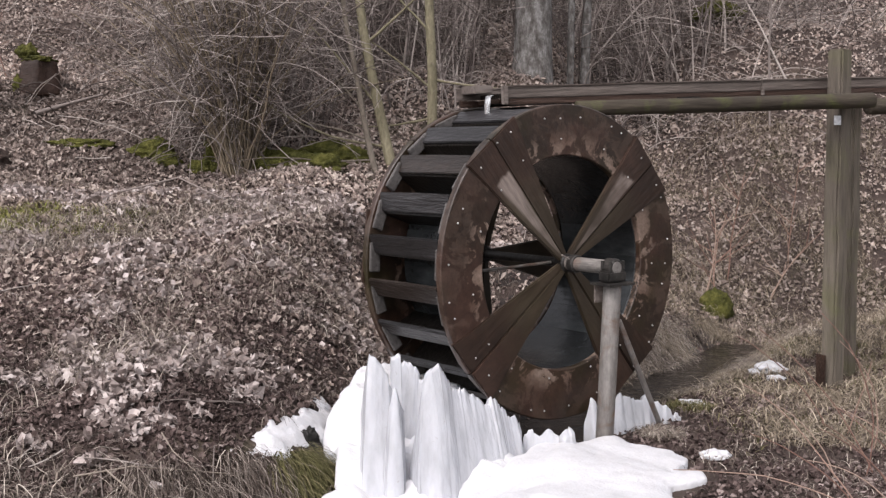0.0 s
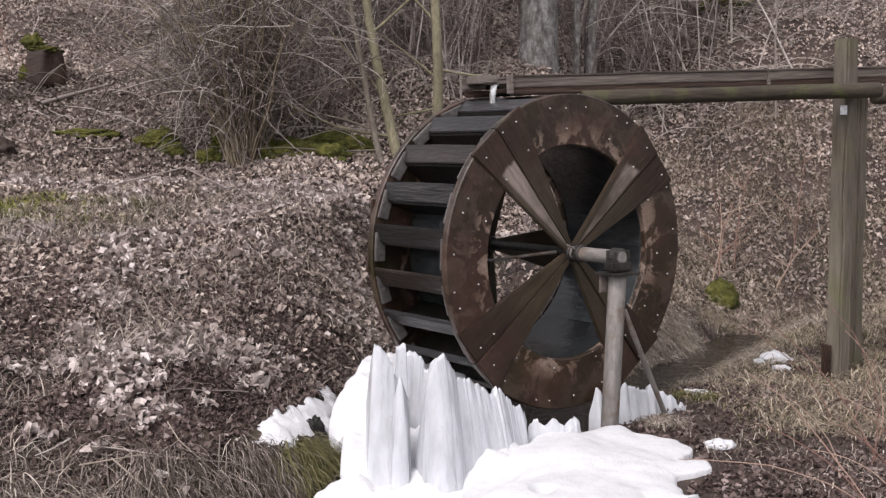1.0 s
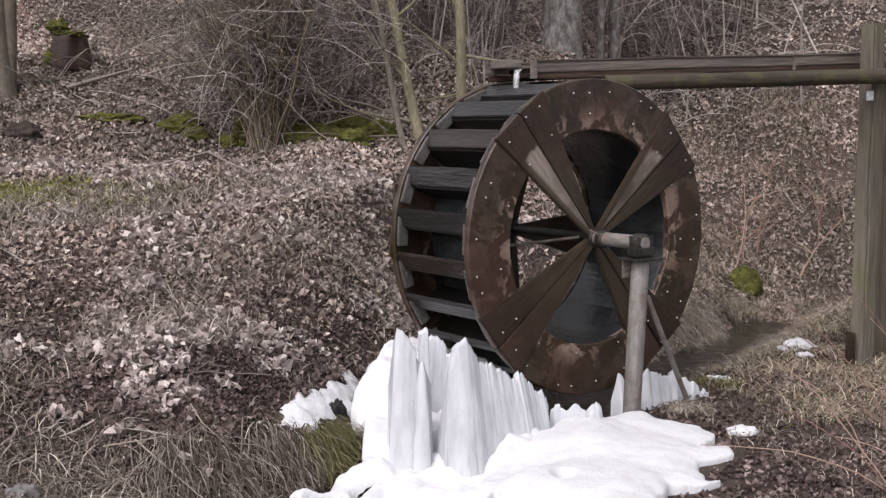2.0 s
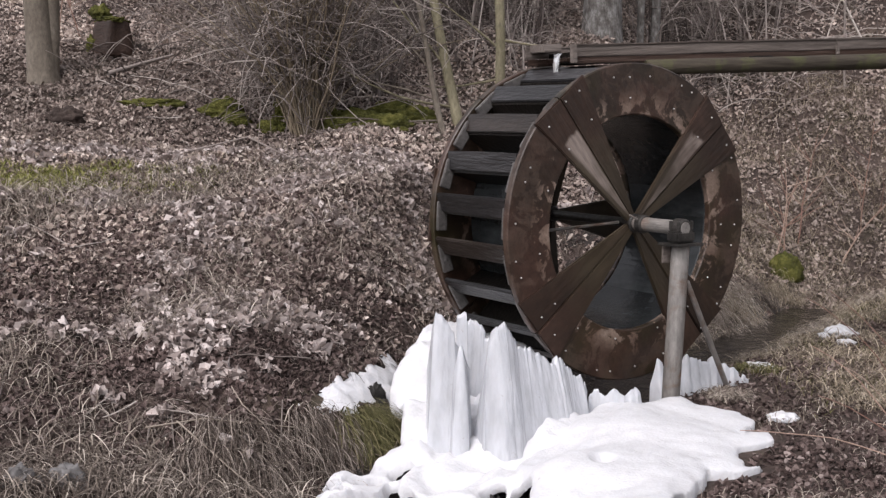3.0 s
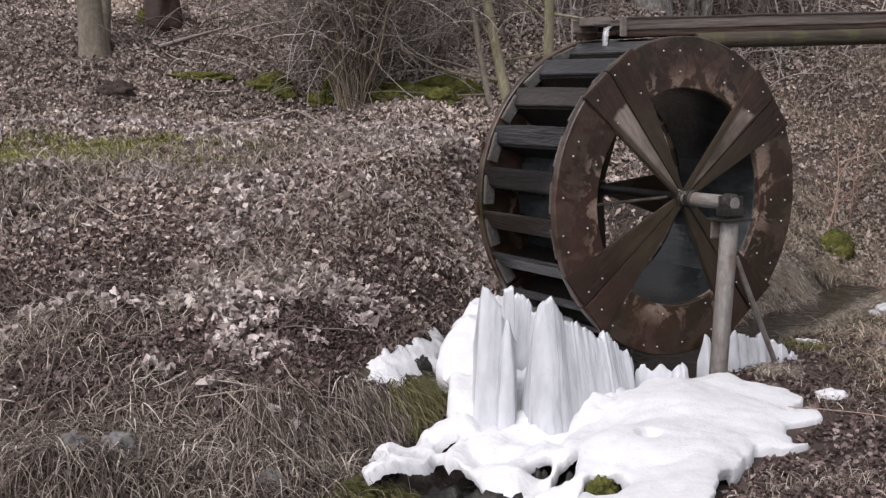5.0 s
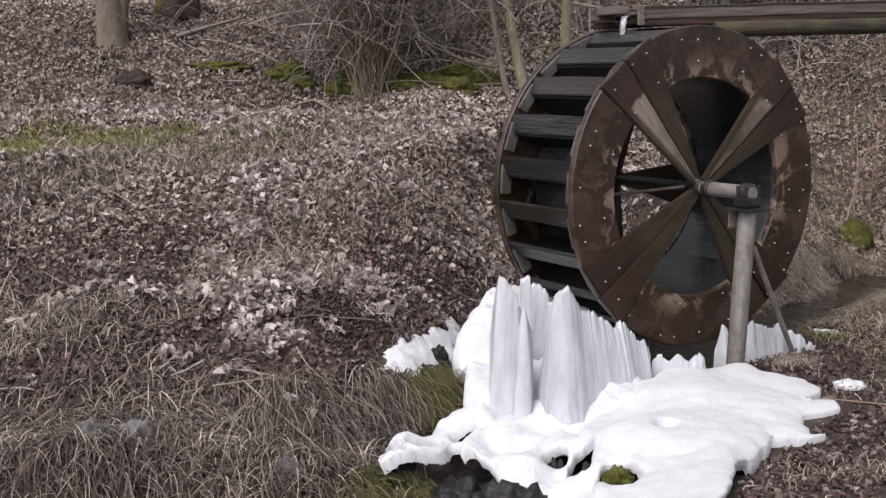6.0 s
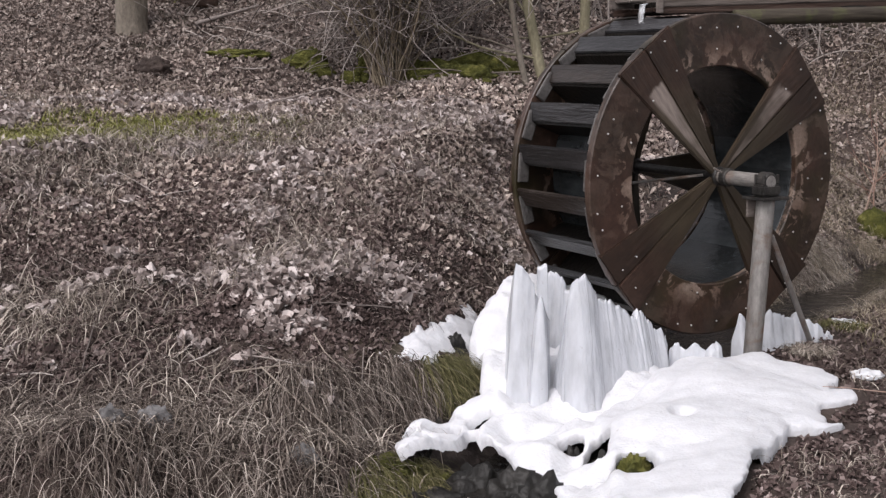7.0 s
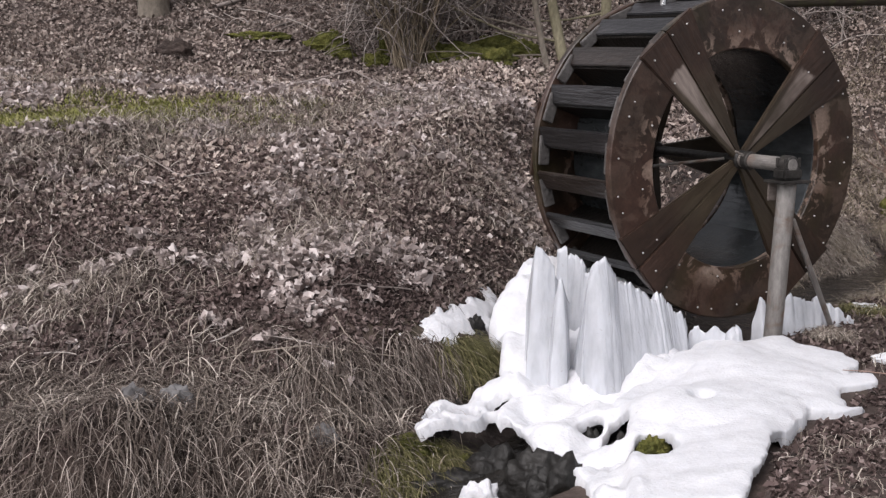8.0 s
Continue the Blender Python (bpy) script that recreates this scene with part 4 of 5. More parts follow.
# ---- stones ----
WET = "dark wet stone among snow and ice"
# the first five are added inside the snow holes to keep those dark
for i, (x, y, rx, ry, h, mat, lab) in enumerate(((-0.53, 5.97, 0.07, 0.06, 0.19, M_STONE, WET), (-0.74, 5.89, 0.06, 0.06, 0.07, M_STONE, WET), (-0.06, 5.27, 0.07, 0.05, 0.16, M_STONE, WET), (0.07, 5.08, 0.05, 0.06, 0.09, M_STONE, WET), (-0.79, 5.66, 0.04, 0.04, 0.10, M_STONE, WET), (-0.30, 5.02, 0.16, 0.12, 0.24, M_STONE, WET), (-0.17, 4.70, 0.13, 0.10, 0.16, M_STONE, WET), (-0.50, 5.45, 0.19, 0.12, 0.22, M_STONE, WET),
                                                 (-0.70, 5.30, 0.22, 0.14, 0.15, M_STONE, "dark wet stone in the brook"),
                                                 (-0.48, 5.5, 0.14, 0.10, 0.14, M_STONE, "dark wet stone in the brook"), (-0.55, 4.95, 0.10, 0.08, 0.10, M_STONE, "dark wet stone in the brook"), (-0.02, 5.05, 0.06, 0.06, 0.05, M_STONE, "dark wet stone in the brook"),
                                                 (-2.00, 5.26, 0.10, 0.07, 0.10, M_DRYSTONE, "grey stone half buried under hanging grass"), (-2.16, 5.12, 0.09, 0.06, 0.09, M_DRYSTONE, "grey stone half buried under hanging grass"), (-1.29, 5.27, 0.07, 0.05, 0.07, M_DRYSTONE, "grey stone half buried under hanging grass"),
                                                 (1.55, 8.3, 0.12, 0.09, 0.08, M_STONE, "dark wet stone in the brook"), (1.95, 9.0, 0.10, 0.08, 0.07, M_STONE, "dark wet stone in the brook"), (2.35, 10.3, 0.13, 0.1, 0.10, M_STONE, "dark wet stone in the brook"),
                                                 (-2.05, 8.87, 0.10, 0.06, 0.07, M_SOIL, "dark earthy clod among the leaves"), (-4.3, 11.6, 0.2, 0.12, 0.12, M_SOIL, "dark earthy clod among the leaves"), (-0.74, 6.57, 0.06, 0.05, 0.09, M_STONE, "dark wet stone in the brook"))):
    tagged(part("stone", lump((rx, ry), h, i + 3, 4, 0.48, 2.3), mat, None, "", Matrix.Translation(on_land(x, y, h * (-0.25 if mat is M_STONE else 0.0))), True), lab, "stone", "stones")

# ---- moss ----
for i, (x, y, rx, ry, h) in enumerate(((-2.89, 12.16, 0.20, 0.13, 0.13), (-2.72, 11.98, 0.14, 0.1, 0.1), (-1.82, 12.15, 0.16, 0.12, 0.14), (-1.62, 11.9, 0.24, 0.10, 0.10), (-1.40, 11.82, 0.22, 0.10, 0.11), (-1.15, 11.80, 0.20, 0.11, 0.12), (-1.5, 12.1, 0.34, 0.10, 0.12),
                                       (-1.2, 12.3, 0.26, 0.12, 0.15), (-0.95, 12.2, 0.2, 0.12, 0.13), (-2.26, 12.2, 0.12, 0.1, 0.2), (-2.35, 11.95, 0.14, 0.08, 0.10), (-4.75, 14.4, 0.16, 0.12, 0.1), (-3.6, 12.2, 0.3, 0.1, 0.06), (3.9, 17.5, 0.35, 0.3, 0.2), (-0.93, 5.45, 0.13, 0.10, 0.06), (-0.66, 5.52, 0.05, 0.05, 0.05), (0.20, 4.95, 0.06, 0.06, 0.07))):
    tagged(part("moss_cushion", lump((rx, ry), h, i + 20, 5, 0.45, 2.2), M_MOSS, None, "", Matrix.Translation(on_land(x, y, h * 0.15)), True), "bright green moss cushion on the leafy ground", "moss", "moss cushions")

tagged(part("moss_cushion", lump((0.17, 0.14), 0.19, 23, 5, 0.22, 1.6), M_MOSS, None, "", Matrix.Translation(on_land(2.67, 11.80, 0.04)), True), "rounded stone overgrown with yellow-green moss by the brook", "moss", "moss cushions")

# ---- scatter of leaves, grass and twigs ----


def scatter(n, y0, y1, left=-0.62, right=0.46, power=1.0):
    """Places over a fan of ground in front of the standing point."""
    y = y0 + (y1 - y0) * rng.random(n) ** power
    x = y * (left + (right - left) * rng.random(n))
    return x, y


def slope_at(x, y, d=0.06):
    return (land(x + d, y) - land(x - d, y)) / (2 * d), (land(x, y + d) - land(x, y - d)) / (2 * d)


def ice_free(x, y):
    return (edge_distance(x, y, EDGE) < -0.02) & (edge_distance(x, y, LEFT) < 0.0)


def leaves(name, x, y, size, lift, label, mat=None):
    n = len(x)
    sx, sy = slope_at(x, y)
    up = np.stack([-sx, -sy, np.ones(n)], -1) + rng.normal(0, 0.55, (n, 3))
    up /= np.linalg.norm(up, axis=1)[:, None]
    t = rng.normal(size=(n, 3))
    u = np.cross(up, t)
    u /= np.linalg.norm(u, axis=1)[:, None]
    v = np.cross(up, u)
    s = size * (0.55 + 0.75 * rng.random(n))
    wd = s * (0.45 + 0.25 * rng.random(n))
    curl = s * rng.normal(0.14, 0.26, n)
    bend = s * rng.normal(0.08, 0.24, n)
    c = np.stack([x, y, land(x, y) + lift * rng.random(n) + 0.006], -1)
    shape = ((-0.5, 0, 0, 1), (-0.22, 0.42, 1, 0.2), (0.15, 0.46, 1, 0.1), (0.5, 0, 0, 1), (0.15, -0.46, 1, 0.1), (-0.22, -0.42, 1, 0.2), (0, 0, 0, 0))
    P = np.stack([c + u * (s * a)[:, None] + v * (wd * b)[:, None] + up * (curl * k + bend * e)[:, None] for a, b, k, e in shape], 1)
    P = P + rng.normal(0, 1, P.shape) * (s * 0.10)[:, None, None]
    P[:, 6] += up * (s * rng.normal(0, 0.12, n))[:, None]
    base = np.arange(n)[:, None] * 7
    F = np.concatenate([base + np.array(q)[None] for q in ((6, 0, 1), (6, 1, 2), (6, 2, 3), (6, 3, 4), (6, 4, 5), (6, 5, 0))])
    return tagged(new(name, mesh_of(name, P.reshape(-1, 3), F, mat or M_LEAF)), label, "leaves", kind="stuff")


def grassy(x, y):
    """Where short turf takes the place of leaves, from 0 to 1."""
    return np.clip(2.0 - 1.9 * np.hypot((x + 4.9) / 2.3, (y - 8.95 - 0.40 * (x + 4.5)) / 0.80) + 0.5 * vnoise(x / 0.3, y / 0.3, 57), 0, 1)


def litter(x, y):
    """How much leaf lies there, from 0 to 1."""
    p = from_brook(x, y)
    m = np.where(p > 0, 0.95, 0.16) + 0.5 * vnoise(x / 0.7, y / 0.7, 41) + 0.35 * vnoise(x / 0.22, y / 0.22, 42)
    m = np.where((np.abs(p) < 0.5) & (x < 2.7), 0.05, m)
    low = np.clip((5.9 + 0.15 * x - y) / 0.4, 0, 1) * (p > 0)
    bare = np.clip((1.75 + 0.4 * vnoise(x / 0.3, y / 0.3, 43) - p) / 0.5, 0, 1) * np.clip((x + 1.3) / 0.5, 0, 1) * np.clip((1.2 - x) / 0.5, 0, 1) * (p > 0)
    top_turf = np.clip(1.2 - np.hypot((x + 4.0) / 3.2, (y - 10.4) / 0.9), 0, 1)
    return np.clip(m - 0.4 * low, 0, 1.2) * (1 - 0.95 * grassy(x, y)) * (1 - 0.55 * top_turf) * (1 - 0.88 * bare)


x, y = scatter(180000, 4.3, 12.0)
k = (rng.random(len(x)) < litter(x, y) * np.clip((12 - y) / 3.2, 0, 1)) & ice_free(x, y) & (from_brook(x, y) > 0)
leaves("leaf_litter", x[k], y[k], 0.040, 0.022, "brown crumbled dead leaves on the brook bank")
x, y = scatter(190000, 5.7, 10.8)
centre = 0.32 * np.exp(-((x + 1.35) / 1.2) ** 2 - ((y - 7.2) / 1.2) ** 2) + 0.30 * np.exp(-((x + 2.2) / 0.7) ** 2 - ((y - 6.5) / 0.6) ** 2) + 0.35 * np.clip((y - 7.6) / 1.2, 0, 1)
k = (vnoise(x / 0.55, y / 0.4, 46) + 0.8 * vnoise(x / 0.16, y / 0.13, 47) + centre - 0.25 * np.clip((6.4 - y) / 0.6, 0, 1) > 0.55) & (rng.random(len(x)) < 0.5 - 0.5 * grassy(x, y)) & ice_free(x, y) & (from_brook(x, y) > np.where(x > -1.1, 1.5, 0.6))
leaves("pale_leaves", x[k], y[k], 0.062, 0.045, "pale dry beech leaves lying in patches on the bank", M_PALE)
x, y = scatter(30000, 3.8, 9.5, 0.0, 0.46)
k = (rng.random(len(x)) < 0.65 + 0.5 * vnoise(x / 0.5, y / 0.5, 44)) & ice_free(x, y) & (from_brook(x, y) < -0.3)
leaves("leaf_litter", x[k], y[k], 0.034, 0.012, "small dark crumbled leaves on the muddy bank")
x, y = scatter(210000, 7.0, 25, power=1.2)
k = (rng.random(len(x)) < litter(x, y) * np.where(x < -2.5, 1.45, 1.15) * np.clip((y - 6.9) / 2.5, 0, 1) * np.where((x > 1.3) & (y < 14.5), 0.6, 1)) & (from_brook(x, y) > np.where(x > 2.6, -0.5, 0.5))
leaves("leaf_litter", x[k], y[k], 0.050, 0.025, "pale brown dead beech leaves on the wooded slope", M_HILL)


def blades(name, x, y, length, width, lean, mat, label, droop=0.6, down=0.0, seg=4, lift=0.012):
    """Grass blades; down pulls them along the fall of the ground."""
    n = len(x)
    sx, sy = slope_at(x, y, 0.15)
    a = rng.random(n) * 2 * np.pi
    dirx, diry = np.cos(a) - down * sx * 3, np.sin(a) - down * sy * 3
    q = np.hypot(dirx, diry) + 1e-6
    dirx, diry = dirx / q, diry / q
    L = length * (0.5 + 0.8 * rng.random(n))
    tilt = lean * (0.4 + 0.9 * rng.random(n))
    sidex, sidey = -diry, dirx
    W = width * (0.6 + 0.8 * rng.random(n))
    z0 = land(x, y) - 0.01
    px, py, pz = x.copy(), y.copy(), z0.copy()
    rows = []
    ang = np.pi / 2 - tilt
    wav = rng.normal(0, 0.55, n)
    for i in range(seg + 1):
        f = 1 - 0.8 * i / seg
        rows.append(np.stack([px - sidex * W * f, py - sidey * W * f, pz], -1))
        rows.append(np.stack([px + sidex * W * f, py + sidey * W * f, pz], -1))
        px = px + (dirx * np.cos(ang) + sidex * wav * 0.4) * L / seg
        py = py + (diry * np.cos(ang) + sidey * wav * 0.4) * L / seg
        pz = pz + np.sin(ang) * L / seg
        ang = ang - droop * (0.5 + rng.random(n)) * 1.6 / seg * 2
        pz = np.maximum(pz, land(px, py) + lift + 0.03 * rng.random(n))
    P = np.stack(rows, 1)
    base = np.arange(n)[:, None] * (2 * seg + 2)
    F = np.concatenate([base + np.array((2 * i, 2 * i + 1, 2 * i + 3, 2 * i + 2))[None] for i in range(seg)])
    return tagged(new(name, mesh_of(name, P.reshape(-1, 3), F, mat)), label, "grass", kind="stuff")


def pick(n, y0, y1, weight, left=-0.62, right=0.46):
    x, y = scatter(n, y0, y1, left, right)
    k = (rng.random(n) < weight(x, y)) & ice_free(x, y) & ((np.abs(from_brook(x, y)) > 0.28) | (x > 2.75))
    return x[k], y[k]


# hanging dry grass low on the far bank
x, y = pick(21000, 4.2, 6.8, lambda x, y: np.clip(1.15 - np.abs(y - 5.35 - 0.12 * x) / 0.75, 0, 1) * (from_brook(x, y) > 0) * (0.6 + 0.5 * vnoise(x / 0.3, y / 0.3, 51)))
blades("hanging_grass", x, y, 0.34, 0.0031, 1.45, M_HANG, "long dry straw grass hanging down the bank", 0.7, 0.55, 7, 0.02)
x, y = pick(11000, 4.2, 6.6, lambda x, y: np.clip(1.2 - np.abs(y - 5.3 - 0.12 * x) / 0.8, 0, 1) * (from_brook(x, y) > 0) * (0.5 + 0.7 * vnoise(x / 0.25, y / 0.25, 59)))
blades("hanging_grass", x, y, 0.20, 0.0034, 1.2, M_STRAW, "tangled pale straw over the hanging grass", 0.5, 0.1, 6, 0.05)
x, y = scatter(5500, 4.2, 5.5, -0.62, -0.18)
k = ice_free(x, y) & (from_brook(x, y) > -0.25)
blades("hanging_grass", x[k], y[k], 0.30, 0.0030, 1.3, M_HANG, "long dry straw grass hanging down the bank", 0.7, 0.4, 7, 0.03)
# sparse straw over the whole bank
x, y = pick(70000, 5.2, 12.5, lambda x, y: (0.42 + 0.5 * vnoise(x / 0.8, y / 0.8, 52)) * (from_brook(x, y) > 0))
blades("dry_grass", x, y, 0.15, 0.0026, 1.1, M_HANG, "thin dry straw among the dead leaves", 0.5, 0.6, 4, 0.022)
x, y = pick(65000, 5.3, 10.5, lambda x, y: (0.30 + 0.9 * vnoise(x / 0.9, y / 0.7, 58)) * (from_brook(x, y) > 0.3) * np.clip(0.9 - (x + 2.2) * 0.35, 0.3, 1))
blades("dry_grass", x, y, 0.23, 0.0032, 1.2, M_STRAW, "pale dry straw strands lying on the bank", 0.4, 0.4, 6, 0.035)
# plateau grass, partly green
x, y = pick(170000, 7.6, 10.6, lambda x, y: grassy(x, y))
blades("green_grass", x, y, 0.095, 0.0038, 0.7, M_TURF, "short green and yellow grass on the bank top", 0.4)
x, y = pick(40000, 9, 12.5, lambda x, y: np.clip(0.85 - np.abs(y - 10.5) / 1.1, 0, 1) * np.clip((-1.0 - x) / 0.8, 0, 1))
blades("dry_grass", x, y, 0.11, 0.003, 1.0, M_MEADOW, "short dry yellow grass on the bank top", 0.5)
# the meadow edge by the trestle
x, y = pick(85000, 6.6, 15.5, lambda x, y: np.clip((x - 1.5) / 0.6, 0, 1) * np.where(from_brook(x, y) < 0, 0.85, 0.8) * (0.6 + 0.6 * vnoise(x / 0.4, y / 0.4, 53)), 0.1, 0.46)
blades("dry_grass", x, y, 0.19, 0.003, 1.0, M_MEADOW, "matted dry grass by the trestle", 0.7, 0.4)
x, y = pick(9000, 6.4, 11.5, lambda x, y: np.clip((x - 1.5) / 0.6, 0, 1) * (from_brook(x, y) < 0) * (vnoise(x / 0.5, y / 0.5, 54) > 0.15), 0.1, 0.46)
blades("green_grass", x, y, 0.07, 0.003, 0.8, M_GREEN, "short green grass by the trestle", 0.5)
# muddy near bank
x, y = pick(9000, 3.9, 7.6, lambda x, y: (from_brook(x, y) < 0) * (0.35 + 0.7 * vnoise(x / 0.35, y / 0.35, 55)) * np.clip((x - 0.6) / 0.4, 0, 1), 0.02, 0.46)
blades("dry_grass", x, y, 0.10, 0.0026, 1.1, M_STRAW, "flattened dry grass on the mud", 0.6)


def tussock(x, y, r, n, length, mat, label, down=1.3, lean=1.0):
    a = rng.random(n) * 2 * np.pi
    q = r * np.sqrt(rng.random(n))
    blades("grass_tussock", x + q * np.cos(a), y + q * np.sin(a), length, 0.0026, lean, mat, label, 0.95, down, 6)


tussock(-0.73, 6.36, 0.09, 700, 0.22, M_GREEN, "green and straw grass tussock hanging by the ice")
tussock(-0.80, 6.20, 0.12, 700, 0.24, M_GREEN, "green and straw grass tussock hanging by the ice")
tussock(-0.98, 6.08, 0.16, 800, 0.26, M_HANG, "green and straw grass tussock hanging by the ice")
tussock(-0.76, 5.50, 0.10, 700, 0.17, M_GREEN, "green grass tussock hanging over the wet stones")
tussock(-0.95, 5.30, 0.15, 1300, 0.22, M_GREEN, "green grass tussock hanging over the wet stones")
tussock(1.24, 6.86, 0.10, 500, 0.16, M_STRAW, "dry grass tussock at the foot of the brace", 0.2)
tussock(1.55, 7.5, 0.14, 400, 0.12, M_GREEN, "green grass tussock by the brook", 0.2)
tussock(-1.35, 5.75, 0.25, 600, 0.36, M_HANG, "dry straw tussock hanging down the bank")
tussock(2.25, 9.7, 0.35, 1200, 0.25, M_STRAW, "dry straw tussock hanging into the brook")
tussock(1.75, 10.0, 0.45, 1500, 0.28, M_STRAW, "dry straw tussock hanging into the brook")
for i in range(16):
    bx = 1.25 + 0.105 * i
    far_side = i % 2
    tussock(bx - (0.34 if far_side else -0.30) + 0.06 * rng.normal(), float(brook(bx)) + (0.30 if far_side else -0.26) + 0.06 * rng.normal(), 0.17, 420, 0.20, (M_MEADOW, M_HANG, M_STRAW)[i % 3], "dry straw tussock hanging into the brook", 0.9)



def curve_pts(p, d, length, bend, n=7, jitter=0.06):
    """A path from p along d that bends by and by towards the vector bend."""
    p, d, bend = np.array(p, float), np.array(d, float), np.array(bend, float)
    d /= np.linalg.norm(d)
    out = [p]
    for i in range(n - 1):
        d = d + bend / (n - 1) + rng.normal(0, jitter, 3)
        d /= np.linalg.norm(d)
        p = p + d * length / (n - 1)
        out.append(p)
    return np.array(out)


# fallen sticks
sticks = Tubes()
x, y = scatter(260, 4.9, 15)
for px, py in zip(x, y):
    if from_brook(px, py) < 0.4:
        continue
    a = rng.random() * 6.28
    L = 0.15 + 0.5 * rng.random() ** 2
    t = np.linspace(-0.5, 0.5, 6)
    qx, qy = px + np.cos(a) * t * L, py + np.sin(a) * t * L + 0.12 * L * (t * t)
    sticks.add(np.stack([qx, qy, land(qx, qy) + 0.03 + 0.05 * rng.random() * (t + 0.5)], -1), 0.006, 0.003, 4)
tagged(new("fallen_sticks", sticks.mesh("fallen_sticks", M_TWIG)), "thin pale fallen sticks among the leaves", "sticks", kind="stuff")


def long_stick(pts, r, label):
    tb = Tubes()
    q = np.array([(x, y, float(land(x, y)) + z) for x, y, z in pts])
    tt = np.linspace(0, len(q) - 1, 5 * len(q))
    tb.add(np.stack([np.interp(tt, np.arange(len(q)), q[:, i]) for i in range(3)], -1), r, r * 0.5, 6)
    tagged(new("stick", tb.mesh("stick", M_TWIG if r > 0.008 else M_STRAW)), label, "stick", "long sticks")


long_stick([(-1.76, 5.68, 0.08), (-1.5, 5.78, 0.10), (-1.06, 5.95, 0.12)], 0.005, "long pale dry stalk lying over the grass")
long_stick([(-1.62, 5.74, 0.10), (-1.36, 5.53, 0.12), (-1.10, 5.36, 0.10)], 0.005, "long pale dry stalk lying over the grass")
long_stick([(-1.42, 6.05, 0.10), (-1.33, 5.9, 0.12), (-1.10, 5.84, 0.08)], 0.004, "long pale dry stalk lying over the grass")
long_stick([(-2.9, 10.5, 0.05), (-2.3, 10.6, 0.16), (-1.85, 10.2, 0.08)], 0.010, "bent pale branch lying on the leaves")
long_stick([(-4.3, 12.9, 0.04), (-4.05, 13.2, 0.08), (-3.75, 13.5, 0.12)], 0.03, "fallen grey branch on the slope")

# brambles on the near bank
for i in range(15):
    bx, by = 1.75 + 0.55 * rng.random(), 5.1 + 0.9 * rng.random()
    if i > 10:
        bx, by = 2.2 + 0.5 * rng.random(), 6.2 + 1.2 * rng.random()
    tb = Tubes()
    tb.add(curve_pts(on_land(bx, by, -0.01), (-0.35 + 0.4 * rng.normal(), 0.4 * rng.random(), 1.0), 0.45 + 0.5 * rng.random(), (-0.7 + 0.6 * rng.normal(), 0.2 * rng.normal(), -0.6 * rng.random()), 10, 0.05), 0.004, 0.002, 5)
    tagged(new("bramble_cane", tb.mesh("bramble_cane", M_BRAMBLE)), "thin pinkish arching bramble cane on the mud", "bramble", "bramble canes")

# ---- shrub with many stems ----
BX, BY = -2.01, 11.85
shrub = thing("shrub", Matrix.Translation(on_land(BX, BY)), "large bare shrub with many thin grey-brown stems", "shrub")
fine = Tubes()
for i in range(170):
    a = rng.random() * 6.28
    q = 0.13 * math.sqrt(rng.random())
    arching = i % 3 == 0
    tilt = abs(rng.normal(0, 0.20 if arching else 0.10)) + 0.01
    d = (math.cos(a) * tilt, math.sin(a) * tilt * 0.7, 1)
    L = (1.5 + 1.2 * rng.random()) if arching else (1.9 + 1.9 * rng.random())
    bend = (math.cos(a) * (0.9 if arching else 0.25) * rng.random() - 0.12, math.sin(a) * 0.3, -0.9 * rng.random() if arching else -0.1)
    one = Tubes()
    pts = one.add(curve_pts((q * math.cos(a), q * math.sin(a) * 0.7, -0.05), d, L, bend, 14, 0.085), 0.012 * (0.5 + 0.8 * rng.random() ** 2), 0.003, 5)
    part("stem", one.mesh("stem", M_STEM), None, shrub)
    for j in range(6):
        s = pts[rng.integers(4, 14)]
        b = rng.random() * 6.28
        tw = fine.add(curve_pts(s, (math.cos(b) - 0.15, 0.6 * math.sin(b), 0.5 * rng.normal() + 0.2), 0.35 + 0.75 * rng.random(), (0, 0, -1.0 * rng.random()), 7, 0.16), 0.0062, 0.0026, 3)
        for _ in range(2):
            c = tw[rng.integers(1, 6)]
            fine.add(curve_pts(c, rng.normal(size=3) + np.array((0, 0, -0.3)), 0.12 + 0.3 * rng.random(), (0, 0, -0.3), 5, 0.18), 0.0042, 0.002, 3)
tagged(part("twig_spray", fine.mesh("twig_spray", M_TWIG), None, shrub, "fine drooping grey twigs"), kind="stuff")

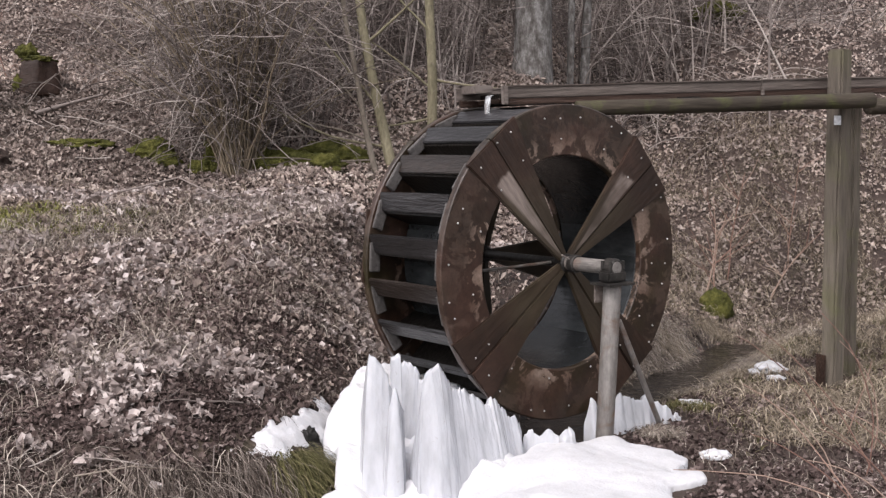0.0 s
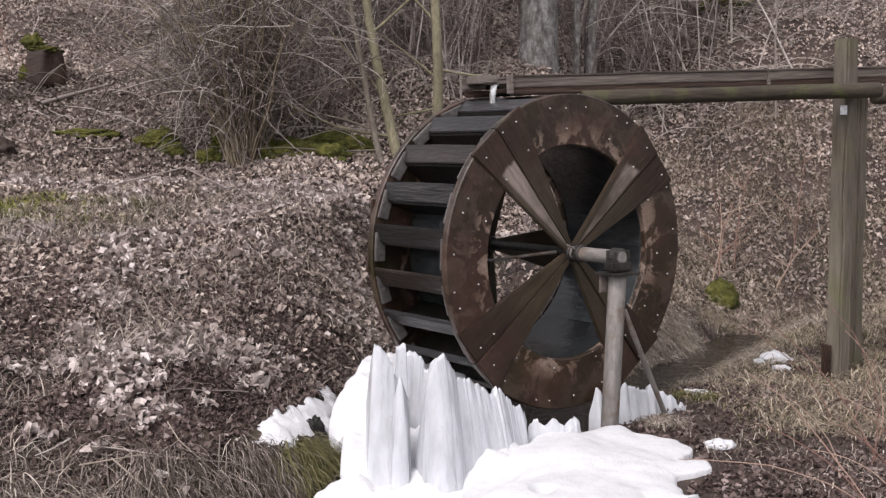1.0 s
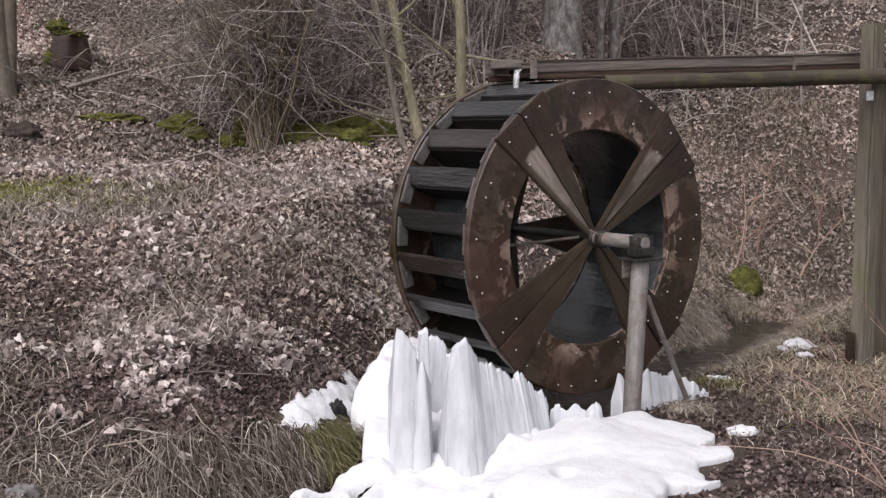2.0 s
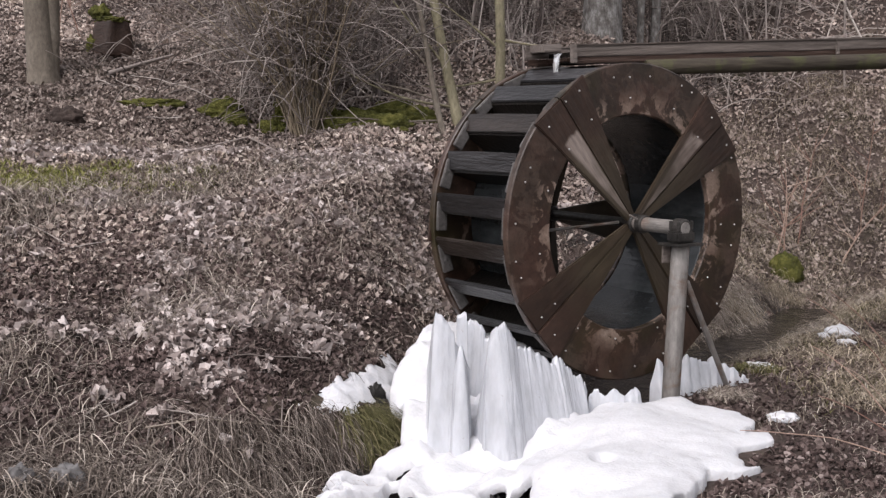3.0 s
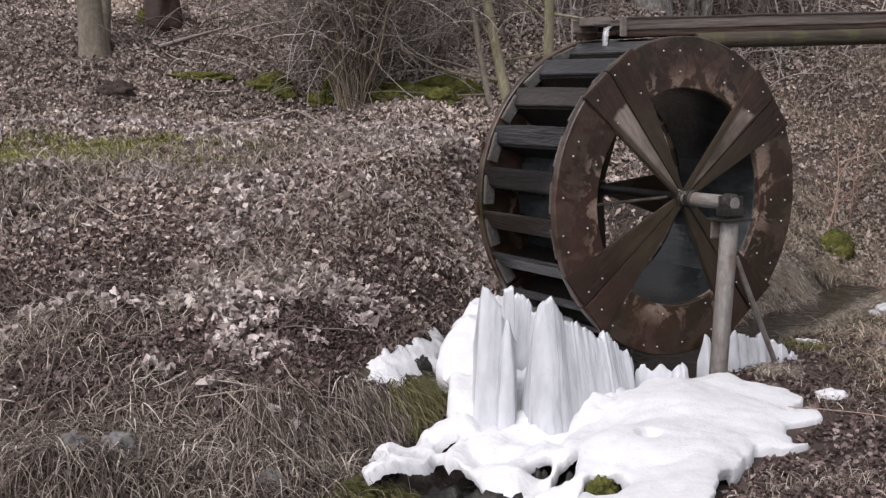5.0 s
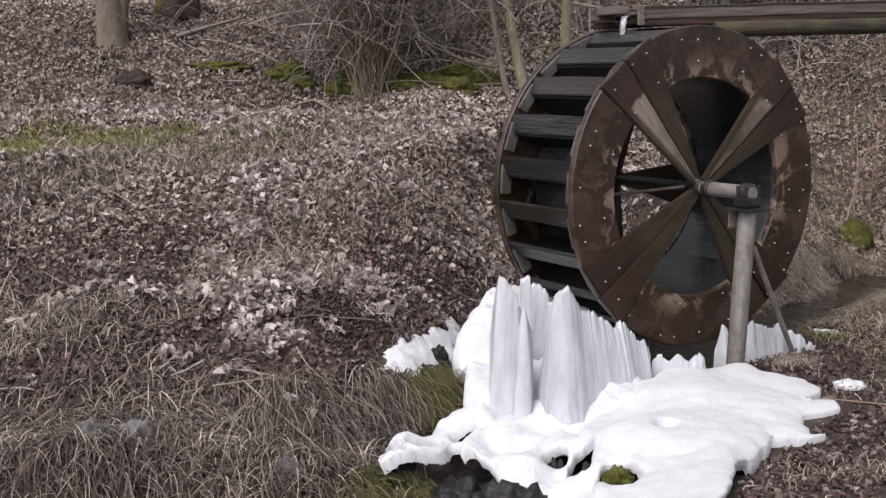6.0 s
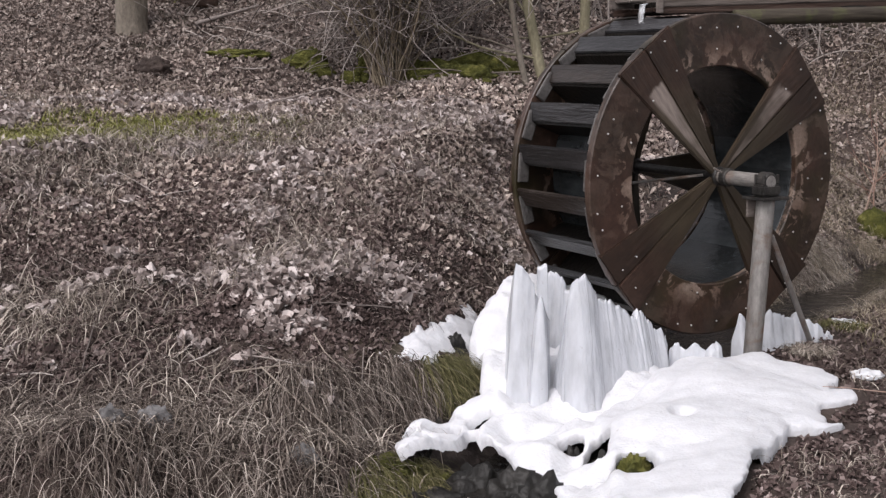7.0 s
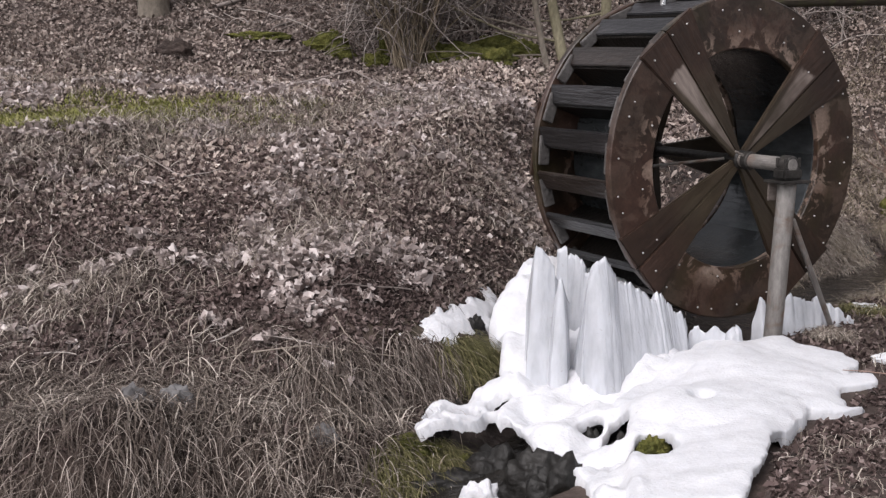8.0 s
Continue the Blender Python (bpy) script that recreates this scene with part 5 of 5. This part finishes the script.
# ---- thicket behind: saplings and brushwood ----
saplings, brush = Tubes(), Tubes()
for i in range(760):
    y = 12.6 + 8.5 * rng.random() ** 1.2
    x = y * (-0.22 + 0.52 * rng.random())
    if rng.random() < 0.35:
        x = y * (-0.20 + 0.28 * rng.random())
    if x > 0.3:
        y = max(y, 15.2 + 4 * rng.random())
    elif x > -1.3 and y < 13.6:
        y += 1.8
    base = (x, y, float(land(x, y)) - 0.05)
    lean = rng.normal(0, 0.22, 2)
    pts = saplings.add(curve_pts(base, (lean[0], lean[1], 1), 1.2 + 2.8 * rng.random(), (rng.normal(0, 0.35), 0, -0.1), 9, 0.06), 0.010 + 0.012 * rng.random() ** 3, 0.004, 4)
    for j in range(7):
        s = pts[rng.integers(1, 9)]
        b = rng.random() * 6.28
        tw = brush.add(curve_pts(s, (math.cos(b), 0.7 * math.sin(b), 0.6 * rng.normal() + 0.35), 0.4 + 0.8 * rng.random(), (0, 0, -0.6 * rng.random()), 6, 0.13), 0.0055, 0.002, 3)
        for _ in range(2):
            c = tw[rng.integers(1, 6)]
            brush.add(curve_pts(c, rng.normal(size=3), 0.2 + 0.3 * rng.random(), (0, 0, -0.2), 4, 0.15), 0.0035, 0.002, 3)
for i in range(1300):
    y = 11.8 + 7 * rng.random()
    x = y * (-0.36 + 0.74 * rng.random() ** 0.8)
    if x > 0.3:
        y = max(y, 15.0 + 4 * rng.random())
    elif x > -1.3 and y < 13.6:
        y += 1.8
    if x < -2.5 and rng.random() < 0.6:
        continue
    b = rng.random() * 6.28
    brush.add(curve_pts((x, y, float(land(x, y)) + 0.02), (math.cos(b), math.sin(b) * 0.6, 0.5 + 0.6 * rng.random()), 0.5 + 1.0 * rng.random(), (0, 0, -1.1), 8, 0.12), 0.007, 0.003, 4)
tagged(new("saplings", saplings.mesh("saplings", M_TWIG)), "dense thicket of bare grey saplings", "saplings", kind="stuff")
tagged(new("brushwood", brush.mesh("brushwood", M_TWIG)), "tangled bare grey brushwood on the slope", "brushwood", kind="stuff")


# ---- trees ----


def tree(base, pts, r0, r1, mat, label, limbs=(), flare=1.0, twig_count=6):
    """A bare tree: a trunk along pts (relative), limbs as (share of height, direction, length, bend)."""
    ob = thing("tree", Matrix.Translation(base), label, "tree", "bare trees")
    q = np.array(pts, float)
    tt = np.linspace(0, len(q) - 1, 26)
    path = np.stack([np.interp(tt, np.arange(len(q)), q[:, i]) for i in range(3)], -1)
    sm = path.copy()
    sm[2:-2] = (path[:-4] + path[1:-3] + path[2:-2] + path[3:-1] + path[4:]) / 5
    t = Tubes()
    t.add(sm, r0, r1, 18)
    if flare > 1:
        v = t.v[0].reshape(26, 18, 3)
        z = v[:, :, 2].mean(1) - v[0, :, 2].mean()
        f = 1 + (flare - 1) * np.exp(-np.maximum(z, 0) / (r0 * 1.2))
        ctr = sm[:, None, :]
        ang = np.arange(18) / 18 * 6.283
        lob = 1 + 0.12 * np.sin(ang * 5 + 1.0)[None, :, None] * (f[:, None, None] - 1) * 2
        t.v[0] = (ctr + (v - ctr) * f[:, None, None] * lob).reshape(-1, 3)
    part("trunk", t.mesh("trunk", mat), None, ob)
    for share, d, L, bend in limbs:
        i = int(share * 25)
        lt = Tubes()
        lp = lt.add(curve_pts(sm[i], d, L, bend, 12, 0.06), r0 * 0.22 + 0.003, 0.004, 8)
        lb_ = part("limb", lt.mesh("limb", mat), None, ob)
        tw = Tubes()
        for _ in range(twig_count):
            s = lp[rng.integers(3, 12)]
            tw.add(curve_pts(s, rng.normal(size=3) + np.array(d), 0.3 + 0.5 * rng.random(), (0, 0, 0.2), 6, 0.1), 0.006, 0.002, 4)
        tagged(part("twig_spray", tw.mesh("twig_spray", M_TWIG), None, lb_), kind="stuff")
    return ob


YT = "slender young tree with olive green-brown bark"
tree(on_land(-0.49, 12.05, -0.08), [(0, 0, 0), (-0.10, 0.05, 0.45), (-0.22, 0.1, 1.0), (-0.36, 0.2, 1.75), (-0.5, 0.2, 4.2), (-0.6, 0.2, 6.0)], 0.056, 0.035, M_BARK, YT,
     [(0.14, (-0.8, -0.2, 0.15), 1.6, (-0.3, 0, 0.2)), (0.3, (-0.6, 0.1, 0.8), 1.4, (0, 0, 0.2)), (0.5, (0.7, 0, 0.6), 1.5, (0, 0, 0.3)), (0.7, (-0.5, 0.2, 0.8), 1.6, (0, 0, 0.2))])
tree(on_land(-0.64, 11.93, -0.08), [(0, 0, 0), (-0.12, 0.02, 0.5), (-0.20, 0.1, 1.0), (-0.36, 0.15, 1.75), (-0.45, 0.2, 4.0), (-0.5, 0.2, 5.5)], 0.032, 0.018, M_BEECH, "slender young grey tree leaning among the brush",
     [(0.10, (-0.9, -0.3, -0.05), 1.3, (-0.2, 0, 0.1)), (0.18, (-0.9, -0.1, 0.3), 1.5, (-0.2, 0, 0.1)), (0.3, (-0.7, 0.1, 0.6), 1.3, (0, 0, 0.2))])
tree(on_land(-0.12, 13.1, -0.08), [(0, 0, 0), (0.01, 0, 0.6), (-0.03, 0.05, 1.4), (-0.06, 0.1, 3.2), (-0.02, 0.1, 6.0)], 0.056, 0.04, M_BARK, YT,
     [(0.10, (-0.7, -0.3, -0.25), 0.9, (-0.5, 0, 0.35)), (0.22, (-0.6, -0.1, 0.5), 1.1, (0, 0, 0.3)), (0.24, (0.9, -0.1, -0.15), 1.3, (0.2, 0, 0.15)), (0.4, (-0.6, 0.1, 0.8), 1.4, (0, 0, 0.2)), (0.55, (0.6, 0, 0.7), 1.4, (0, 0, 0.2))])
tree(on_land(1.06, 14.6, -0.2), [(0, 0, 0), (0.02, 0, 1.0), (-0.02, 0, 2.5), (0.0, 0, 5.0), (0.05, 0, 9.0)], 0.225, 0.18, M_OAK, "thick old tree trunk with rough grey bark",
     [(0.55, (0.7, 0, 0.6), 2.5, (0, 0, 0.3)), (0.7, (-0.7, 0.1, 0.6), 2.5, (0, 0, 0.3))], 1.25)
tree(on_land(1.75, 15.3, -0.2), [(0, 0, 0), (0.05, 0, 1.5), (0.0, 0, 3.0), (0.1, 0, 6.0)], 0.06, 0.04, M_OAK, "slender young grey tree leaning among the brush")
tree(on_land(1.55, 15.0, -0.2), [(0, 0, 0), (0.02, 0, 1.5), (0.08, 0, 3.0), (0.2, 0, 6.0)], 0.045, 0.03, M_OAK, "slender young grey tree leaning among the brush")
tree(on_land(-4.93, 12.72, -0.15), [(0, 0, 0), (-0.03, 0, 0.6), (-0.07, 0, 1.5), (-0.1, 0, 3.0), (-0.1, 0, 7.0)], 0.150, 0.12, M_BEECH, "double-stemmed tree with smooth grey-brown bark", [], 1.45)
tree(on_land(-4.875, 12.76, -0.1), [(0, 0, 0), (0.03, 0, 0.5), (0.06, 0, 1.5), (0.15, 0, 3.0), (0.4, 0, 7.0)], 0.085, 0.07, M_BEECH, "double-stemmed tree with smooth grey-brown bark", [], 1.3)

# ---- mossy stump ----
sb = on_land(-4.53, 13.8, -0.08)
stump = thing("tree_stump", Matrix.Translation(sb), "rotten brown tree stump topped with green moss", "tree stump")
bm = rod(0.23, 0.40, 24, 0.02, 6, 0.4, 3, 0.74)
part("stump_wood", bm, M_WETBOARD, stump, "rotten brown wood", None, True)
part("moss_cap", lump((0.17, 0.15), 0.05, 55, 4, 0.5, 3), M_MOSS, stump, "green moss cap", pose(0, 0, 0.40), True)
part("moss_cap", lump((0.09, 0.07), 0.14, 58, 4, 0.5, 3), M_MOSS, stump, "green moss cap", pose(-0.19, -0.08, 0.1), True)
part("moss_cap", lump((0.11, 0.10), 0.12, 59, 4, 0.5, 3), M_MOSS, stump, "green moss cap", pose(-0.17, 0.1, 0.48), True)
part("stump_wood", rod(0.10, 0.50, 14, 0.02, 4, 0.35, 8, 0.85), M_WETBOARD, stump, "rotten brown wood", pose(-0.17, 0.12, 0), True)

# ---- thin bare shoots on the slope behind the wheel ----
for sx, sy, hh in ((2.55, 11.9, 1.1), (2.75, 12.1, 0.9), (2.95, 12.6, 1.2), (3.35, 12.4, 0.8), (3.7, 13.0, 1.1), (-5.2, 13.9, 1.3), (-5.0, 14.1, 1.2)):
    shoot = thing("sapling", Matrix.Translation(on_land(sx, sy, -0.03)), "thin bare reddish-brown sapling on the slope", "sapling", "saplings on the slope")
    tb = Tubes()
    main = tb.add(curve_pts((0, 0, 0), (rng.normal(0, 0.2), rng.normal(0, 0.1), 1), hh, (rng.normal(0, 0.4), 0, 0), 9, 0.05), 0.009, 0.003, 5)
    part("stem", tb.mesh("stem", M_BRAMBLE), None, shoot)
    for k in range(7):
        tb = Tubes()
        tb.add(curve_pts(main[rng.integers(2, 8)], (rng.normal(), rng.normal() * 0.5, 0.8), 0.25 + 0.35 * rng.random(), (0, 0, 0.3), 6, 0.08), 0.005, 0.002, 4)
        part("branch", tb.mesh("branch", M_BRAMBLE), None, shoot)
